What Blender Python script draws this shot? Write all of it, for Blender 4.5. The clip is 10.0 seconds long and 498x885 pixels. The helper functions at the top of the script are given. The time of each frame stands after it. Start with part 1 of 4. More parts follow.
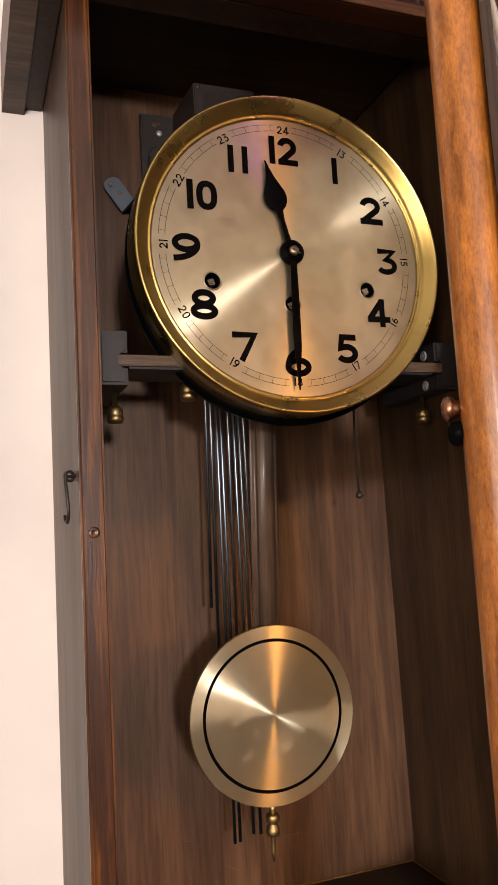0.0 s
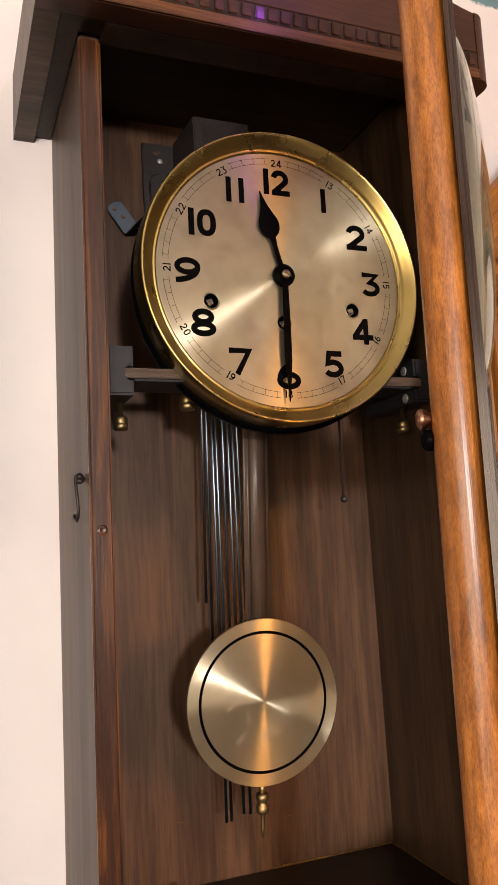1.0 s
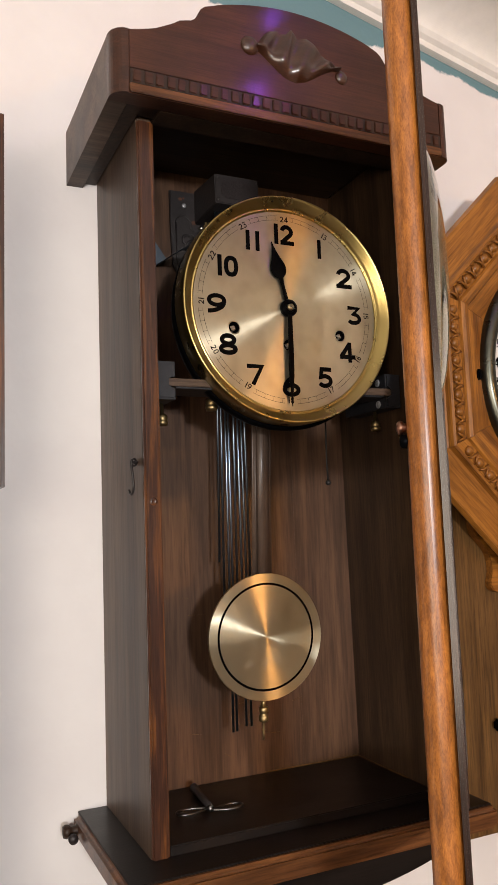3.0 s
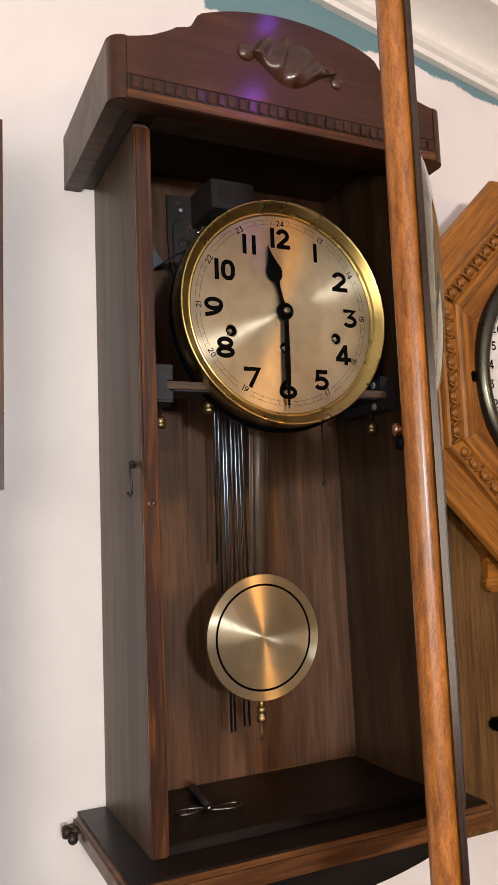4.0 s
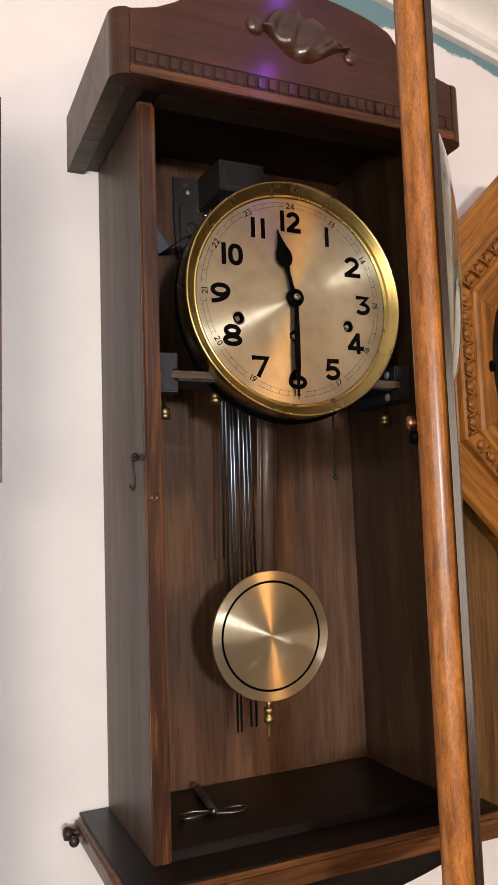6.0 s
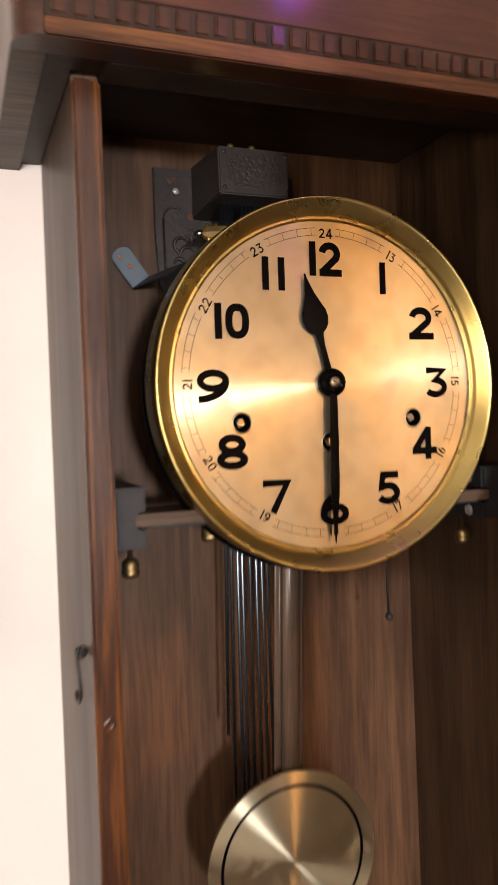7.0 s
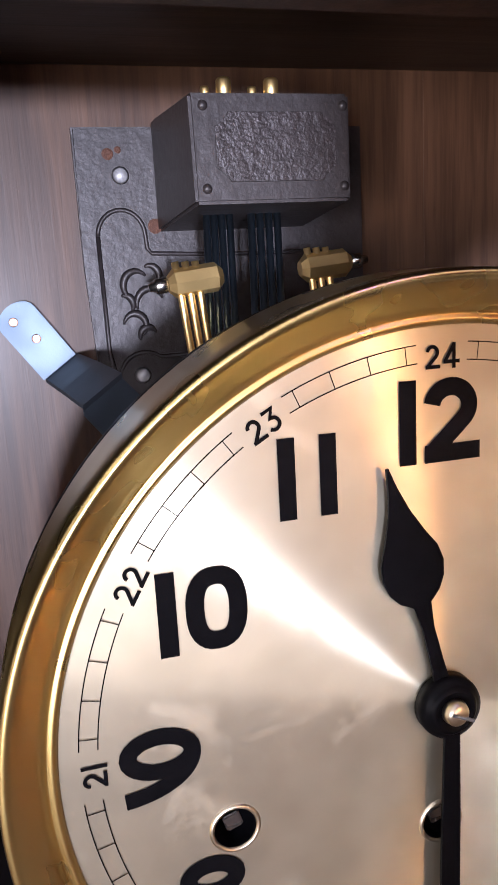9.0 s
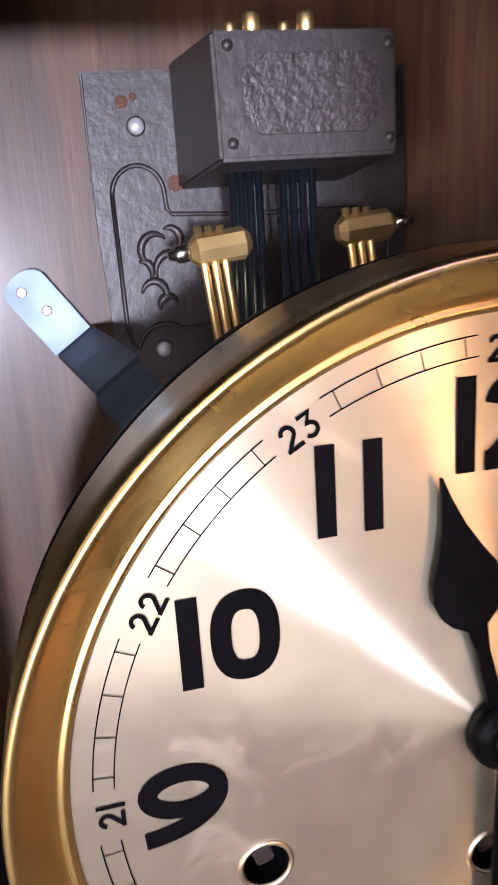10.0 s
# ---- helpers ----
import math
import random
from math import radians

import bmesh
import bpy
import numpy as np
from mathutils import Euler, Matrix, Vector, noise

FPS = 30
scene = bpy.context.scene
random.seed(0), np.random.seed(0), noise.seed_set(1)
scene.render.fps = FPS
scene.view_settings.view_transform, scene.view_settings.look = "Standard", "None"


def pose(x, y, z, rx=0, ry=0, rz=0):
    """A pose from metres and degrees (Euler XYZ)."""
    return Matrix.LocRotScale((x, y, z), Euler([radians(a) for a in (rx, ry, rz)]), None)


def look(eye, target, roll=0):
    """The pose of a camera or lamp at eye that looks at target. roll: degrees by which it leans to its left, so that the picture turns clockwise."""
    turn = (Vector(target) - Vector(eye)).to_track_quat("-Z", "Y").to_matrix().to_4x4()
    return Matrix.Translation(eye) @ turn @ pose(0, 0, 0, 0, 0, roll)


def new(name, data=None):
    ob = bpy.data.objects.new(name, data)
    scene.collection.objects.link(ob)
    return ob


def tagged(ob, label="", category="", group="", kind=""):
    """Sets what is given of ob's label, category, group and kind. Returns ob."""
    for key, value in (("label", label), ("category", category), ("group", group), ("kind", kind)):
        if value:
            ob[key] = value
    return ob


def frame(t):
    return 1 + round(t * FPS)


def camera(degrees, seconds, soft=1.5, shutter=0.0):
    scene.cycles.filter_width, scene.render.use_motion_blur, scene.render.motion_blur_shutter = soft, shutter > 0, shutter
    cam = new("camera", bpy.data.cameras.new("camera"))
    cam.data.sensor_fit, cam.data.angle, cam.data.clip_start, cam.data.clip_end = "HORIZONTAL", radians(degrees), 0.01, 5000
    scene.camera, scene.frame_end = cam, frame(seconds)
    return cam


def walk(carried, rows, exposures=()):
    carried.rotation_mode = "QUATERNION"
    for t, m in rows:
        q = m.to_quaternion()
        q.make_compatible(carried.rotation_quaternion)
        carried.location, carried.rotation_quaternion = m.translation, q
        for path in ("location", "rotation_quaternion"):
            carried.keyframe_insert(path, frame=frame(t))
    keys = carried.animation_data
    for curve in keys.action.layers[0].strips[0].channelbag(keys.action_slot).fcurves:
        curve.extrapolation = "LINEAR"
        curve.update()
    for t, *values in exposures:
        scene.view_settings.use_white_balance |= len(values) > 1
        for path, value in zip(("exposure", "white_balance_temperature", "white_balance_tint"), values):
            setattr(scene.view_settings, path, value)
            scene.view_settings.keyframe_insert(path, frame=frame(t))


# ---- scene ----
cam = camera(35.6, 10.0, shutter=0.4)
PATH = [
    (0, (-0.202, -0.572, 1.35), (0.488, 1.292, 1.579), -3.2),
    (0.5, (-0.209, -0.592, 1.343), (0.497, 1.263, 1.595), -3.3),
    (1, (-0.224, -0.61, 1.343), (0.505, 1.235, 1.596), -2.9),
    (1.5, (-0.241, -0.628, 1.341), (0.521, 1.204, 1.589), -2.7),
    (2, (-0.266, -0.663, 1.338), (0.537, 1.153, 1.578), -2.5),
    (2.5, (-0.299, -0.71, 1.334), (0.531, 1.095, 1.558), -2.3),
    (3, (-0.33, -0.739, 1.331), (0.508, 1.063, 1.547), -2.1),
    (4.5, (-0.334, -0.744, 1.33), (0.517, 1.052, 1.554), -2.4),
    (5, (-0.333, -0.733, 1.331), (0.516, 1.065, 1.549), -2.3),
    (6.3, (-0.305, -0.713, 1.341), (0.492, 1.114, 1.503), -2.2),
    (6.5, (-0.29, -0.68, 1.392), (0.487, 1.161, 1.47), -2.2),
    (7, (-0.203, -0.524, 1.507), (0.508, 1.345, 1.459), -1.9),
    (7.5, (-0.14, -0.407, 1.558), (0.532, 1.468, 1.372), -1.6),
    (8, (-0.107, -0.312, 1.598), (0.505, 1.57, 1.309), -1.9),
    (8.5, (-0.094, -0.284, 1.62), (0.474, 1.598, 1.254), -2.4),
    (8.8, (-0.093, -0.282, 1.631), (0.441, 1.601, 1.223), -3.0),
    (9, (-0.089, -0.28, 1.634), (0.431, 1.605, 1.216), -3.2),
    (9.5, (-0.088, -0.278, 1.644), (0.42, 1.596, 1.165), -3.5),
    (10, (-0.083, -0.256, 1.641), (0.354, 1.615, 1.086), -3.8),
]
walk(cam, [(t, look(eye, target, roll)) for t, eye, target, roll in PATH], [(0.0, 0.12, 6900, 18), (3.0, -0.07, 6200, 11), (6.5, 0.0, 6150, 11), (7.0, 0.32, 6600, 15), (7.5, 0.98, 5750, 20), (8.0, 1.58, 4750, 18), (8.5, 1.62, 5000, 20), (9.0, 1.57, 5250, 22), (9.5, 1.60, 5300, 23), (10.0, 1.76, 5350, 24)])

# ---- light ----
world = bpy.data.worlds.new("room_air")
scene.world = world
world.use_nodes = True
world.node_tree.nodes["Background"].inputs[0].default_value = (0.9, 0.95, 1.0, 1)
world.node_tree.nodes["Background"].inputs[1].default_value = 0.04


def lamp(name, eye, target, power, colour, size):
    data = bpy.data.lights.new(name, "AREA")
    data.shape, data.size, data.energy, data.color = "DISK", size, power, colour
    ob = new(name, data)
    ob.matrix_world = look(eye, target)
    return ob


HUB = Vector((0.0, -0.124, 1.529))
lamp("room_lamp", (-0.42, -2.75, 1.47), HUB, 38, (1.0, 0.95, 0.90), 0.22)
lamp("warm_lamp", (0.84, -2.05, 1.60), HUB, 6, (1.0, 0.44, 0.11), 0.09)
lamp("side_lamp", (-1.32, -2.0, 1.27), (-0.05, -0.30, 1.35), 25, (1.0, 0.84, 0.66), 1.1)
# small purple and red lights under the ceiling
for eye, power, colour in (((0.130, -0.513, 1.938), 0.075, (0.36, 0.07, 1.0)), ((0.101, -0.400, 1.969), 0.035, (0.36, 0.07, 1.0)), ((0.143, -0.513, 1.934), 0.014, (1.0, 0.06, 0.20))):
    lamp("coloured_light", eye, (0, -0.15, 1.62), power, colour, 0.015)

# ---- materials ----


def material(name, rough=0.5, metal=0.0, base=(0.5, 0.5, 0.5)):
    mat = bpy.data.materials.new(name)
    mat.use_nodes = True
    bsdf = mat.node_tree.nodes["Principled BSDF"]
    bsdf.inputs["Base Color"].default_value = (*base, 1)
    bsdf.inputs["Roughness"].default_value = rough
    bsdf.inputs["Metallic"].default_value = metal
    return mat, mat.node_tree, bsdf


def node(tree, kind, **values):
    n = tree.nodes.new(kind)
    for key, value in values.items():
        n.inputs[key.replace("_", " ")].default_value = value
    return n


def coords(tree, stretch, turn=(0, 0, 0)):
    tex = tree.nodes.new("ShaderNodeTexCoord")
    m = tree.nodes.new("ShaderNodeMapping")
    m.inputs["Scale"].default_value = stretch
    m.inputs["Rotation"].default_value = [radians(a) for a in turn]
    tree.links.new(tex.outputs["Object"], m.inputs["Vector"])
    return m.outputs["Vector"]


def ramp(tree, factor, stops):
    r = tree.nodes.new("ShaderNodeValToRGB")
    while len(r.color_ramp.elements) < len(stops):
        r.color_ramp.elements.new(0.5)
    for e, (at, c) in zip(r.color_ramp.elements, stops):
        e.position, e.color = at, (*c, 1)
    tree.links.new(factor, r.inputs["Fac"])
    return r.outputs["Color"]


def mix(tree, kind, factor, a, b):
    m = tree.nodes.new("ShaderNodeMix")
    m.data_type, m.blend_type = "RGBA", kind
    for socket, value in ((m.inputs["Factor"], factor), (m.inputs[6], a), (m.inputs[7], b)):
        if isinstance(value, (int, float)):
            socket.default_value = value
        elif isinstance(value, tuple):
            socket.default_value = (*value, 1)
        else:
            tree.links.new(value, socket)
    return m.outputs[2]


def bump(tree, bsdf, height, strength, distance=0.001):
    b = tree.nodes.new("ShaderNodeBump")
    b.inputs["Strength"].default_value, b.inputs["Distance"].default_value = strength, distance
    tree.links.new(height, b.inputs["Height"])
    tree.links.new(b.outputs["Normal"], bsdf.inputs["Normal"])


def wood(name, dark, light, axis="z", rough=0.38, coat=0.25, stain=0.5, fine=1.0, turn=(0, 0, 0), coat_rough=0.22, contrast=0.19, stretch=0.06, sheen=0.28, pore=0.75, middle=0.49, patch=(1, 1, 0.6)):
    """Varnished wood: long figure, fine pores and cloudy stains along one axis."""
    mat, tree, bsdf = material(name, rough)
    long = {"x": (stretch, 1, 1), "y": (1, stretch, 1), "z": (1, 1, stretch)}[axis]
    figure = node(tree, "ShaderNodeTexNoise", Scale=55.0 * fine, Detail=5.0, Roughness=0.6, Distortion=0.6)
    tree.links.new(coords(tree, long, turn), figure.inputs["Vector"])
    pores = node(tree, "ShaderNodeTexNoise", Scale=420.0 * fine, Detail=3.0, Roughness=0.7)
    tree.links.new(coords(tree, long, turn), pores.inputs["Vector"])
    cloud = node(tree, "ShaderNodeTexNoise", Scale=14.0, Detail=4.0, Roughness=0.6)
    tree.links.new(coords(tree, patch), cloud.inputs["Vector"])
    c = ramp(tree, figure.outputs["Fac"], [(middle - contrast, dark), (middle + contrast, light)])
    p = ramp(tree, pores.outputs["Fac"], [(0.36, (0.45, 0.42, 0.40)), (0.58, (1, 1, 1))])
    c = mix(tree, "MULTIPLY", pore, c, p)
    s = ramp(tree, cloud.outputs["Fac"], [(0.32, (0.45, 0.43, 0.42)), (0.62, (1, 1, 1))])
    c = mix(tree, "MULTIPLY", stain, c, s)
    tree.links.new(c, bsdf.inputs["Base Color"])
    r = node(tree, "ShaderNodeMapRange")
    r.inputs["To Min"].default_value, r.inputs["To Max"].default_value = rough * 0.75, min(1, rough * 1.35)
    tree.links.new(cloud.outputs["Fac"], r.inputs["Value"])
    tree.links.new(r.outputs["Result"], bsdf.inputs["Roughness"])
    bsdf.inputs["Specular IOR Level"].default_value = sheen
    bsdf.inputs["Coat Weight"].default_value, bsdf.inputs["Coat Roughness"].default_value = coat, coat_rough
    bump(tree, bsdf, pores.outputs["Fac"], 0.25, 0.0004)
    return mat


def metal(name, base, rough, spots=0.0, scratch=0.0, brushed=0.0, satin_share=0.34):
    """Metal with tarnish clouds; brushed: spun in rings round the local z axis."""
    mat, tree, bsdf = material(name, rough, 1.0, base)
    cloud = node(tree, "ShaderNodeTexNoise", Scale=60.0, Detail=1.5, Roughness=0.5)
    tree.links.new(coords(tree, (1, 1, 1)), cloud.inputs["Vector"])
    dull = tuple(v * 0.55 for v in base)
    tree.links.new(ramp(tree, cloud.outputs["Fac"], [(0.30, tuple(a + (b - a) * spots for a, b in zip(base, dull))), (0.58, base)]), bsdf.inputs["Base Color"])
    r = node(tree, "ShaderNodeMapRange")
    r.inputs["To Min"].default_value, r.inputs["To Max"].default_value = rough * (1.08 if brushed else 1.25), rough * (0.94 if brushed else 0.8)
    tree.links.new(cloud.outputs["Fac"], r.inputs["Value"])
    tree.links.new(r.outputs["Result"], bsdf.inputs["Roughness"])
    if brushed:
        bsdf.inputs["Anisotropic"].default_value = brushed
        tangent = tree.nodes.new("ShaderNodeTangent")
        tangent.direction_type, tangent.axis = "RADIAL", "Z"
        tree.links.new(tangent.outputs["Tangent"], bsdf.inputs["Tangent"])
        bsdf.inputs["Anisotropic Rotation"].default_value = 0.25
        satin = tree.nodes.new("ShaderNodeBsdfPrincipled")
        satin.inputs["Metallic"].default_value, satin.inputs["Roughness"].default_value = 1.0, 0.48
        tree.links.new(bsdf.inputs["Base Color"].links[0].from_socket, satin.inputs["Base Color"])
        blend = tree.nodes.new("ShaderNodeMixShader")
        smudge = node(tree, "ShaderNodeTexNoise", Scale=38.0, Detail=9.0, Roughness=0.72, Distortion=0.8)
        tree.links.new(coords(tree, (1, 1, 1)), smudge.inputs["Vector"])
        share = node(tree, "ShaderNodeMapRange")
        for key, value in (("From Min", 0.53), ("From Max", 0.68), ("To Min", satin_share), ("To Max", 0.95)):
            share.inputs[key].default_value = value
        tree.links.new(smudge.outputs["Fac"], share.inputs["Value"])
        tree.links.new(share.outputs["Result"], blend.inputs[0])
        tree.links.new(bsdf.outputs[0], blend.inputs[1])
        tree.links.new(satin.outputs[0], blend.inputs[2])
        tree.links.new(blend.outputs[0], tree.nodes["Material Output"].inputs["Surface"])
    if scratch:
        grain = node(tree, "ShaderNodeTexNoise", Scale=900.0, Detail=2.0)
        tree.links.new(coords(tree, (1, 1, 1)), grain.inputs["Vector"])
        bump(tree, bsdf, grain.outputs["Fac"], scratch, 0.0003)
    return mat


def plain(name, base, rough, grain=0.15, scale=200.0, metallic=0.0, sheen=0.5, low=0.65):
    mat, tree, bsdf = material(name, rough, metallic)
    bsdf.inputs["Specular IOR Level"].default_value = sheen
    n = node(tree, "ShaderNodeTexNoise", Scale=scale, Detail=5.0, Roughness=0.6)
    tree.links.new(coords(tree, (1, 1, 1)), n.inputs["Vector"])
    tree.links.new(ramp(tree, n.outputs["Fac"], [(0.3, tuple(v * low for v in base)), (0.65, base)]), bsdf.inputs["Base Color"])
    bump(tree, bsdf, n.outputs["Fac"], grain, 0.0005)
    return mat


def wall_paint():
    """White paint over teal: the old colour shows in a ragged band under the ceiling moulding."""
    mat, tree, bsdf = material("white_wall_paint", 0.62)
    at = coords(tree, (1, 1, 1))
    split = tree.nodes.new("ShaderNodeSeparateXYZ")
    tree.links.new(at, split.inputs[0])
    rag = node(tree, "ShaderNodeTexNoise", Scale=26.0, Detail=8.0, Roughness=0.72)
    tree.links.new(at, rag.inputs["Vector"])

    def shifted(axis, spread):
        m = tree.nodes.new("ShaderNodeMath")
        m.operation = "MULTIPLY_ADD"
        tree.links.new(rag.outputs["Fac"], m.inputs[0])
        m.inputs[1].default_value = spread
        tree.links.new(split.outputs[axis], m.inputs[2])
        return m.outputs[0]

    def over(value, edge, soft):
        r = node(tree, "ShaderNodeMapRange")
        r.inputs["From Min"].default_value, r.inputs["From Max"].default_value = edge, edge + soft
        tree.links.new(value, r.inputs["Value"])
        return r.outputs["Result"]

    fall = tree.nodes.new("ShaderNodeMath")
    fall.operation = "MULTIPLY_ADD"
    tree.links.new(split.outputs["X"], fall.inputs[0])
    fall.inputs[1].default_value, fall.inputs[2].default_value = -0.232, 1.970 + 0.232 * 0.145 - 0.014
    low = tree.nodes.new("ShaderNodeMath")
    low.operation = "MINIMUM"
    tree.links.new(fall.outputs[0], low.inputs[0])
    low.inputs[1].default_value = 1.925
    rise = tree.nodes.new("ShaderNodeMath")
    rise.operation = "SUBTRACT"
    tree.links.new(shifted("Z", 0.030), rise.inputs[0])
    tree.links.new(low.outputs[0], rise.inputs[1])
    both = tree.nodes.new("ShaderNodeMath")
    both.operation = "MULTIPLY"
    tree.links.new(over(rise.outputs[0], 0.015, 0.003), both.inputs[0])
    tree.links.new(over(shifted("X", 0.06), 0.022, 0.004), both.inputs[1])
    cloud = node(tree, "ShaderNodeTexNoise", Scale=5.0, Detail=5.0, Roughness=0.6)
    tree.links.new(at, cloud.inputs["Vector"])
    white = ramp(tree, cloud.outputs["Fac"], [(0.3, (0.74, 0.70, 0.69)), (0.7, (0.83, 0.80, 0.78))])
    tree.links.new(mix(tree, "MIX", both.outputs[0], white, (0.13, 0.24, 0.27)), bsdf.inputs["Base Color"])
    relief = node(tree, "ShaderNodeTexNoise", Scale=90.0, Detail=6.0, Roughness=0.6)
    tree.links.new(at, relief.inputs["Vector"])
    bump(tree, bsdf, relief.outputs["Fac"], 0.18, 0.002)
    return mat


WALL = wall_paint()
DIM = plain("muted_room_paint", (0.62, 0.57, 0.53), 0.8, 0.1, 20.0)
PLASTER = plain("white_ceiling_plaster", (0.80, 0.80, 0.78), 0.8, 1.0, 110.0, low=0.9)
TRIM = plain("white_gloss_trim", (0.82, 0.80, 0.75), 0.45, 0.12, 60.0, low=0.93)
FLOORING = wood("floor_oak", (0.06, 0.035, 0.02), (0.13, 0.08, 0.045), "x", 0.5, 0.1)
CROWN = wood("red_mahogany", (0.040, 0.0128, 0.0055), (0.078, 0.0255, 0.0105), "x", 0.42, 0.30, 0.7, 1.6, coat_rough=0.14, stretch=0.05, pore=0.5)
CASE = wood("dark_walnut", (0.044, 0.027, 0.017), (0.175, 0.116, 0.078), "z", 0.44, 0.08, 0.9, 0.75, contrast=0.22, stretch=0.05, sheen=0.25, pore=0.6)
STILE = wood("red_walnut_edge", (0.056, 0.021, 0.011), (0.235, 0.082, 0.016), "z", 0.30, 0.45, 0.5, 1.7, contrast=0.10, stretch=0.05, sheen=0.25, middle=0.56, coat_rough=0.20)
BACK = wood("brown_back_board", (0.056, 0.028, 0.015), (0.158, 0.083, 0.045), "z", 0.44, 0.10, 1.0, 0.8, contrast=0.22, stretch=0.05, pore=0.6, patch=(1.8, 1, 0.24))
# lining, rail and soffits: wood darkened, the case's inner shade put into the colour
INSIDE = wood("shade_darkened_board", (0.020, 0.011, 0.006), (0.052, 0.028, 0.016), "z", 0.50, 0.05, 0.8)
# darker copy of the side wood; its tone carries the shade inside the case
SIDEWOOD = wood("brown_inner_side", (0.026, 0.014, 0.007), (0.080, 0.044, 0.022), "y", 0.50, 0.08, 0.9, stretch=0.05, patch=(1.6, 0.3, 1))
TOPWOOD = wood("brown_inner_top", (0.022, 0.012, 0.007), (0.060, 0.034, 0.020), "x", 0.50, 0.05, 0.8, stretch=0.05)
DARKFLOOR = wood("stain_and_shade_board", (0.004, 0.0025, 0.002), (0.012, 0.007, 0.005), "x", 0.42, 0.12)
BASEWOOD = wood("worn_base_wood", (0.055, 0.019, 0.007), (0.235, 0.092, 0.027), "x", 0.36, 0.2, 0.6)
DOORWOOD = wood("door_mahogany", (0.215, 0.070, 0.012), (0.560, 0.205, 0.036), "z", 0.36, 0.60, 0.75, 4.5, contrast=0.20, stretch=0.22, coat_rough=0.26, sheen=0.28, pore=0.65)
DOORDARK = wood("dark_door_moulding", (0.022, 0.010, 0.007), (0.060, 0.026, 0.016), "z", 0.30, 0.5, coat_rough=0.16, sheen=0.3)
CARVED = wood("polished_carving", (0.030, 0.0105, 0.005), (0.070, 0.025, 0.011), "x", 0.36, 1.0, 0.6, 1.4, coat_rough=0.12, stretch=0.2)
OAK = wood("golden_oak", (0.165, 0.056, 0.007), (0.430, 0.172, 0.026), "z", 0.38, 0.30, 0.55, 1.5, contrast=0.17, sheen=0.24, stretch=0.045)
OAKALONG = wood("golden_oak_frame", (0.165, 0.056, 0.007), (0.430, 0.172, 0.026), "y", 0.38, 0.30, 0.55, 1.5, contrast=0.17, sheen=0.24, stretch=0.045)
OAKX = wood("golden_oak_across", (0.165, 0.056, 0.007), (0.430, 0.172, 0.026), "x", 0.38, 0.30, 0.55, 1.5, contrast=0.17, sheen=0.24, stretch=0.045)
OAKPANEL = wood("pale_oak_panel", (0.085, 0.040, 0.010), (0.200, 0.102, 0.030), "z", 0.45, 0.2, 0.6, 1.1, stretch=0.04)
RODWOOD = wood("grey_brown_pendulum_wood", (0.052, 0.035, 0.026), (0.105, 0.074, 0.056), "z", 0.38, 0.25, 0.5, stretch=0.03)
DIAL = metal("spun_silvered_brass", (0.350, 0.322, 0.240), 0.310, 0.30, 0.0, 1.0, 0.48)
BOB = metal("spun_brass", (0.43, 0.40, 0.30), 0.29, 0.12, 0.0, 1.0, 0.18)
BRASS = metal("polished_brass", (0.49, 0.37, 0.135), 0.28, 0.0)
BRASSOLD = metal("aged_brass", (0.36, 0.27, 0.13), 0.42, 0.5, 0.2)
GOLD = metal("yellow_brass", (0.82, 0.60, 0.25), 0.42, 0.15, 0.1)
COPPER = metal("copper", (0.30, 0.155, 0.10), 0.30, 0.4, 0.1)
STEEL = material("blued_steel", 0.30, 1.0, (0.21, 0.27, 0.34))[0]
SEAT = wood("brown_seat_board", (0.075, 0.047, 0.031), (0.16, 0.106, 0.072), "x", 0.45, 0.1, 0.6, stretch=0.05)
# the tab's cool reflection is tinted into this base colour
BRIGHT = metal("blue_tinted_steel", (0.098, 0.122, 0.150), 0.46, 0.15, 0.1)
NICKEL = metal("worn_nickel", (0.50, 0.49, 0.46), 0.25, 0.3)
SCREW = plain("zinc_plated_screw", (0.42, 0.42, 0.43), 0.42, 0.1, 300.0, 0.4)
GUN = metal("dark_key_steel", (0.16, 0.155, 0.15), 0.28, 0.2)
GROMMET = metal("pale_brass", (0.34, 0.30, 0.22), 0.32, 0.2)
PEWTER = metal("dull_bezel_nickel", (0.10, 0.10, 0.08), 0.28, 0.4)
IRON = plain("cast_iron", (0.028, 0.023, 0.023), 0.42, 0.5, 260.0, 0.2, 0.5)
IRONROUGH = plain("pebbled_cast_iron", (0.028, 0.022, 0.022), 0.33, 1.0, 420.0, 0.2, 0.5)
RUST = plain("dull_rust", (0.085, 0.034, 0.018), 0.8, 0.6, 900.0)
BRACKET = plain("grey_bracket_iron", (0.022, 0.022, 0.026), 0.5, 0.3, 120.0, 0.2, 0.4)
BLACK = plain("black_lacquer", (0.002, 0.002, 0.0025), 0.35, 0.02, sheen=0.02)
INK = plain("black_dial_ink", (0.002, 0.002, 0.0025), 0.4, 0.02, sheen=0.02)
WIRE = plain("black_cord", (0.008, 0.008, 0.008), 0.6)
PAPER = plain("white_dial_enamel", (0.80, 0.79, 0.76), 0.4, 0.05, 30.0)
GLASS, _t, _b = material("clear_glass", 0.03, 0.0, (0.70, 0.72, 0.70))
_b.inputs["Transmission Weight"].default_value, _b.inputs["IOR"].default_value = 1.0, 1.30

# ---- builders ----


def thing(name, place, label, category, **more):
    ob = new(name)
    ob.location = place
    ob.empty_display_size = 0.02
    return tagged(ob, label, category, **more)


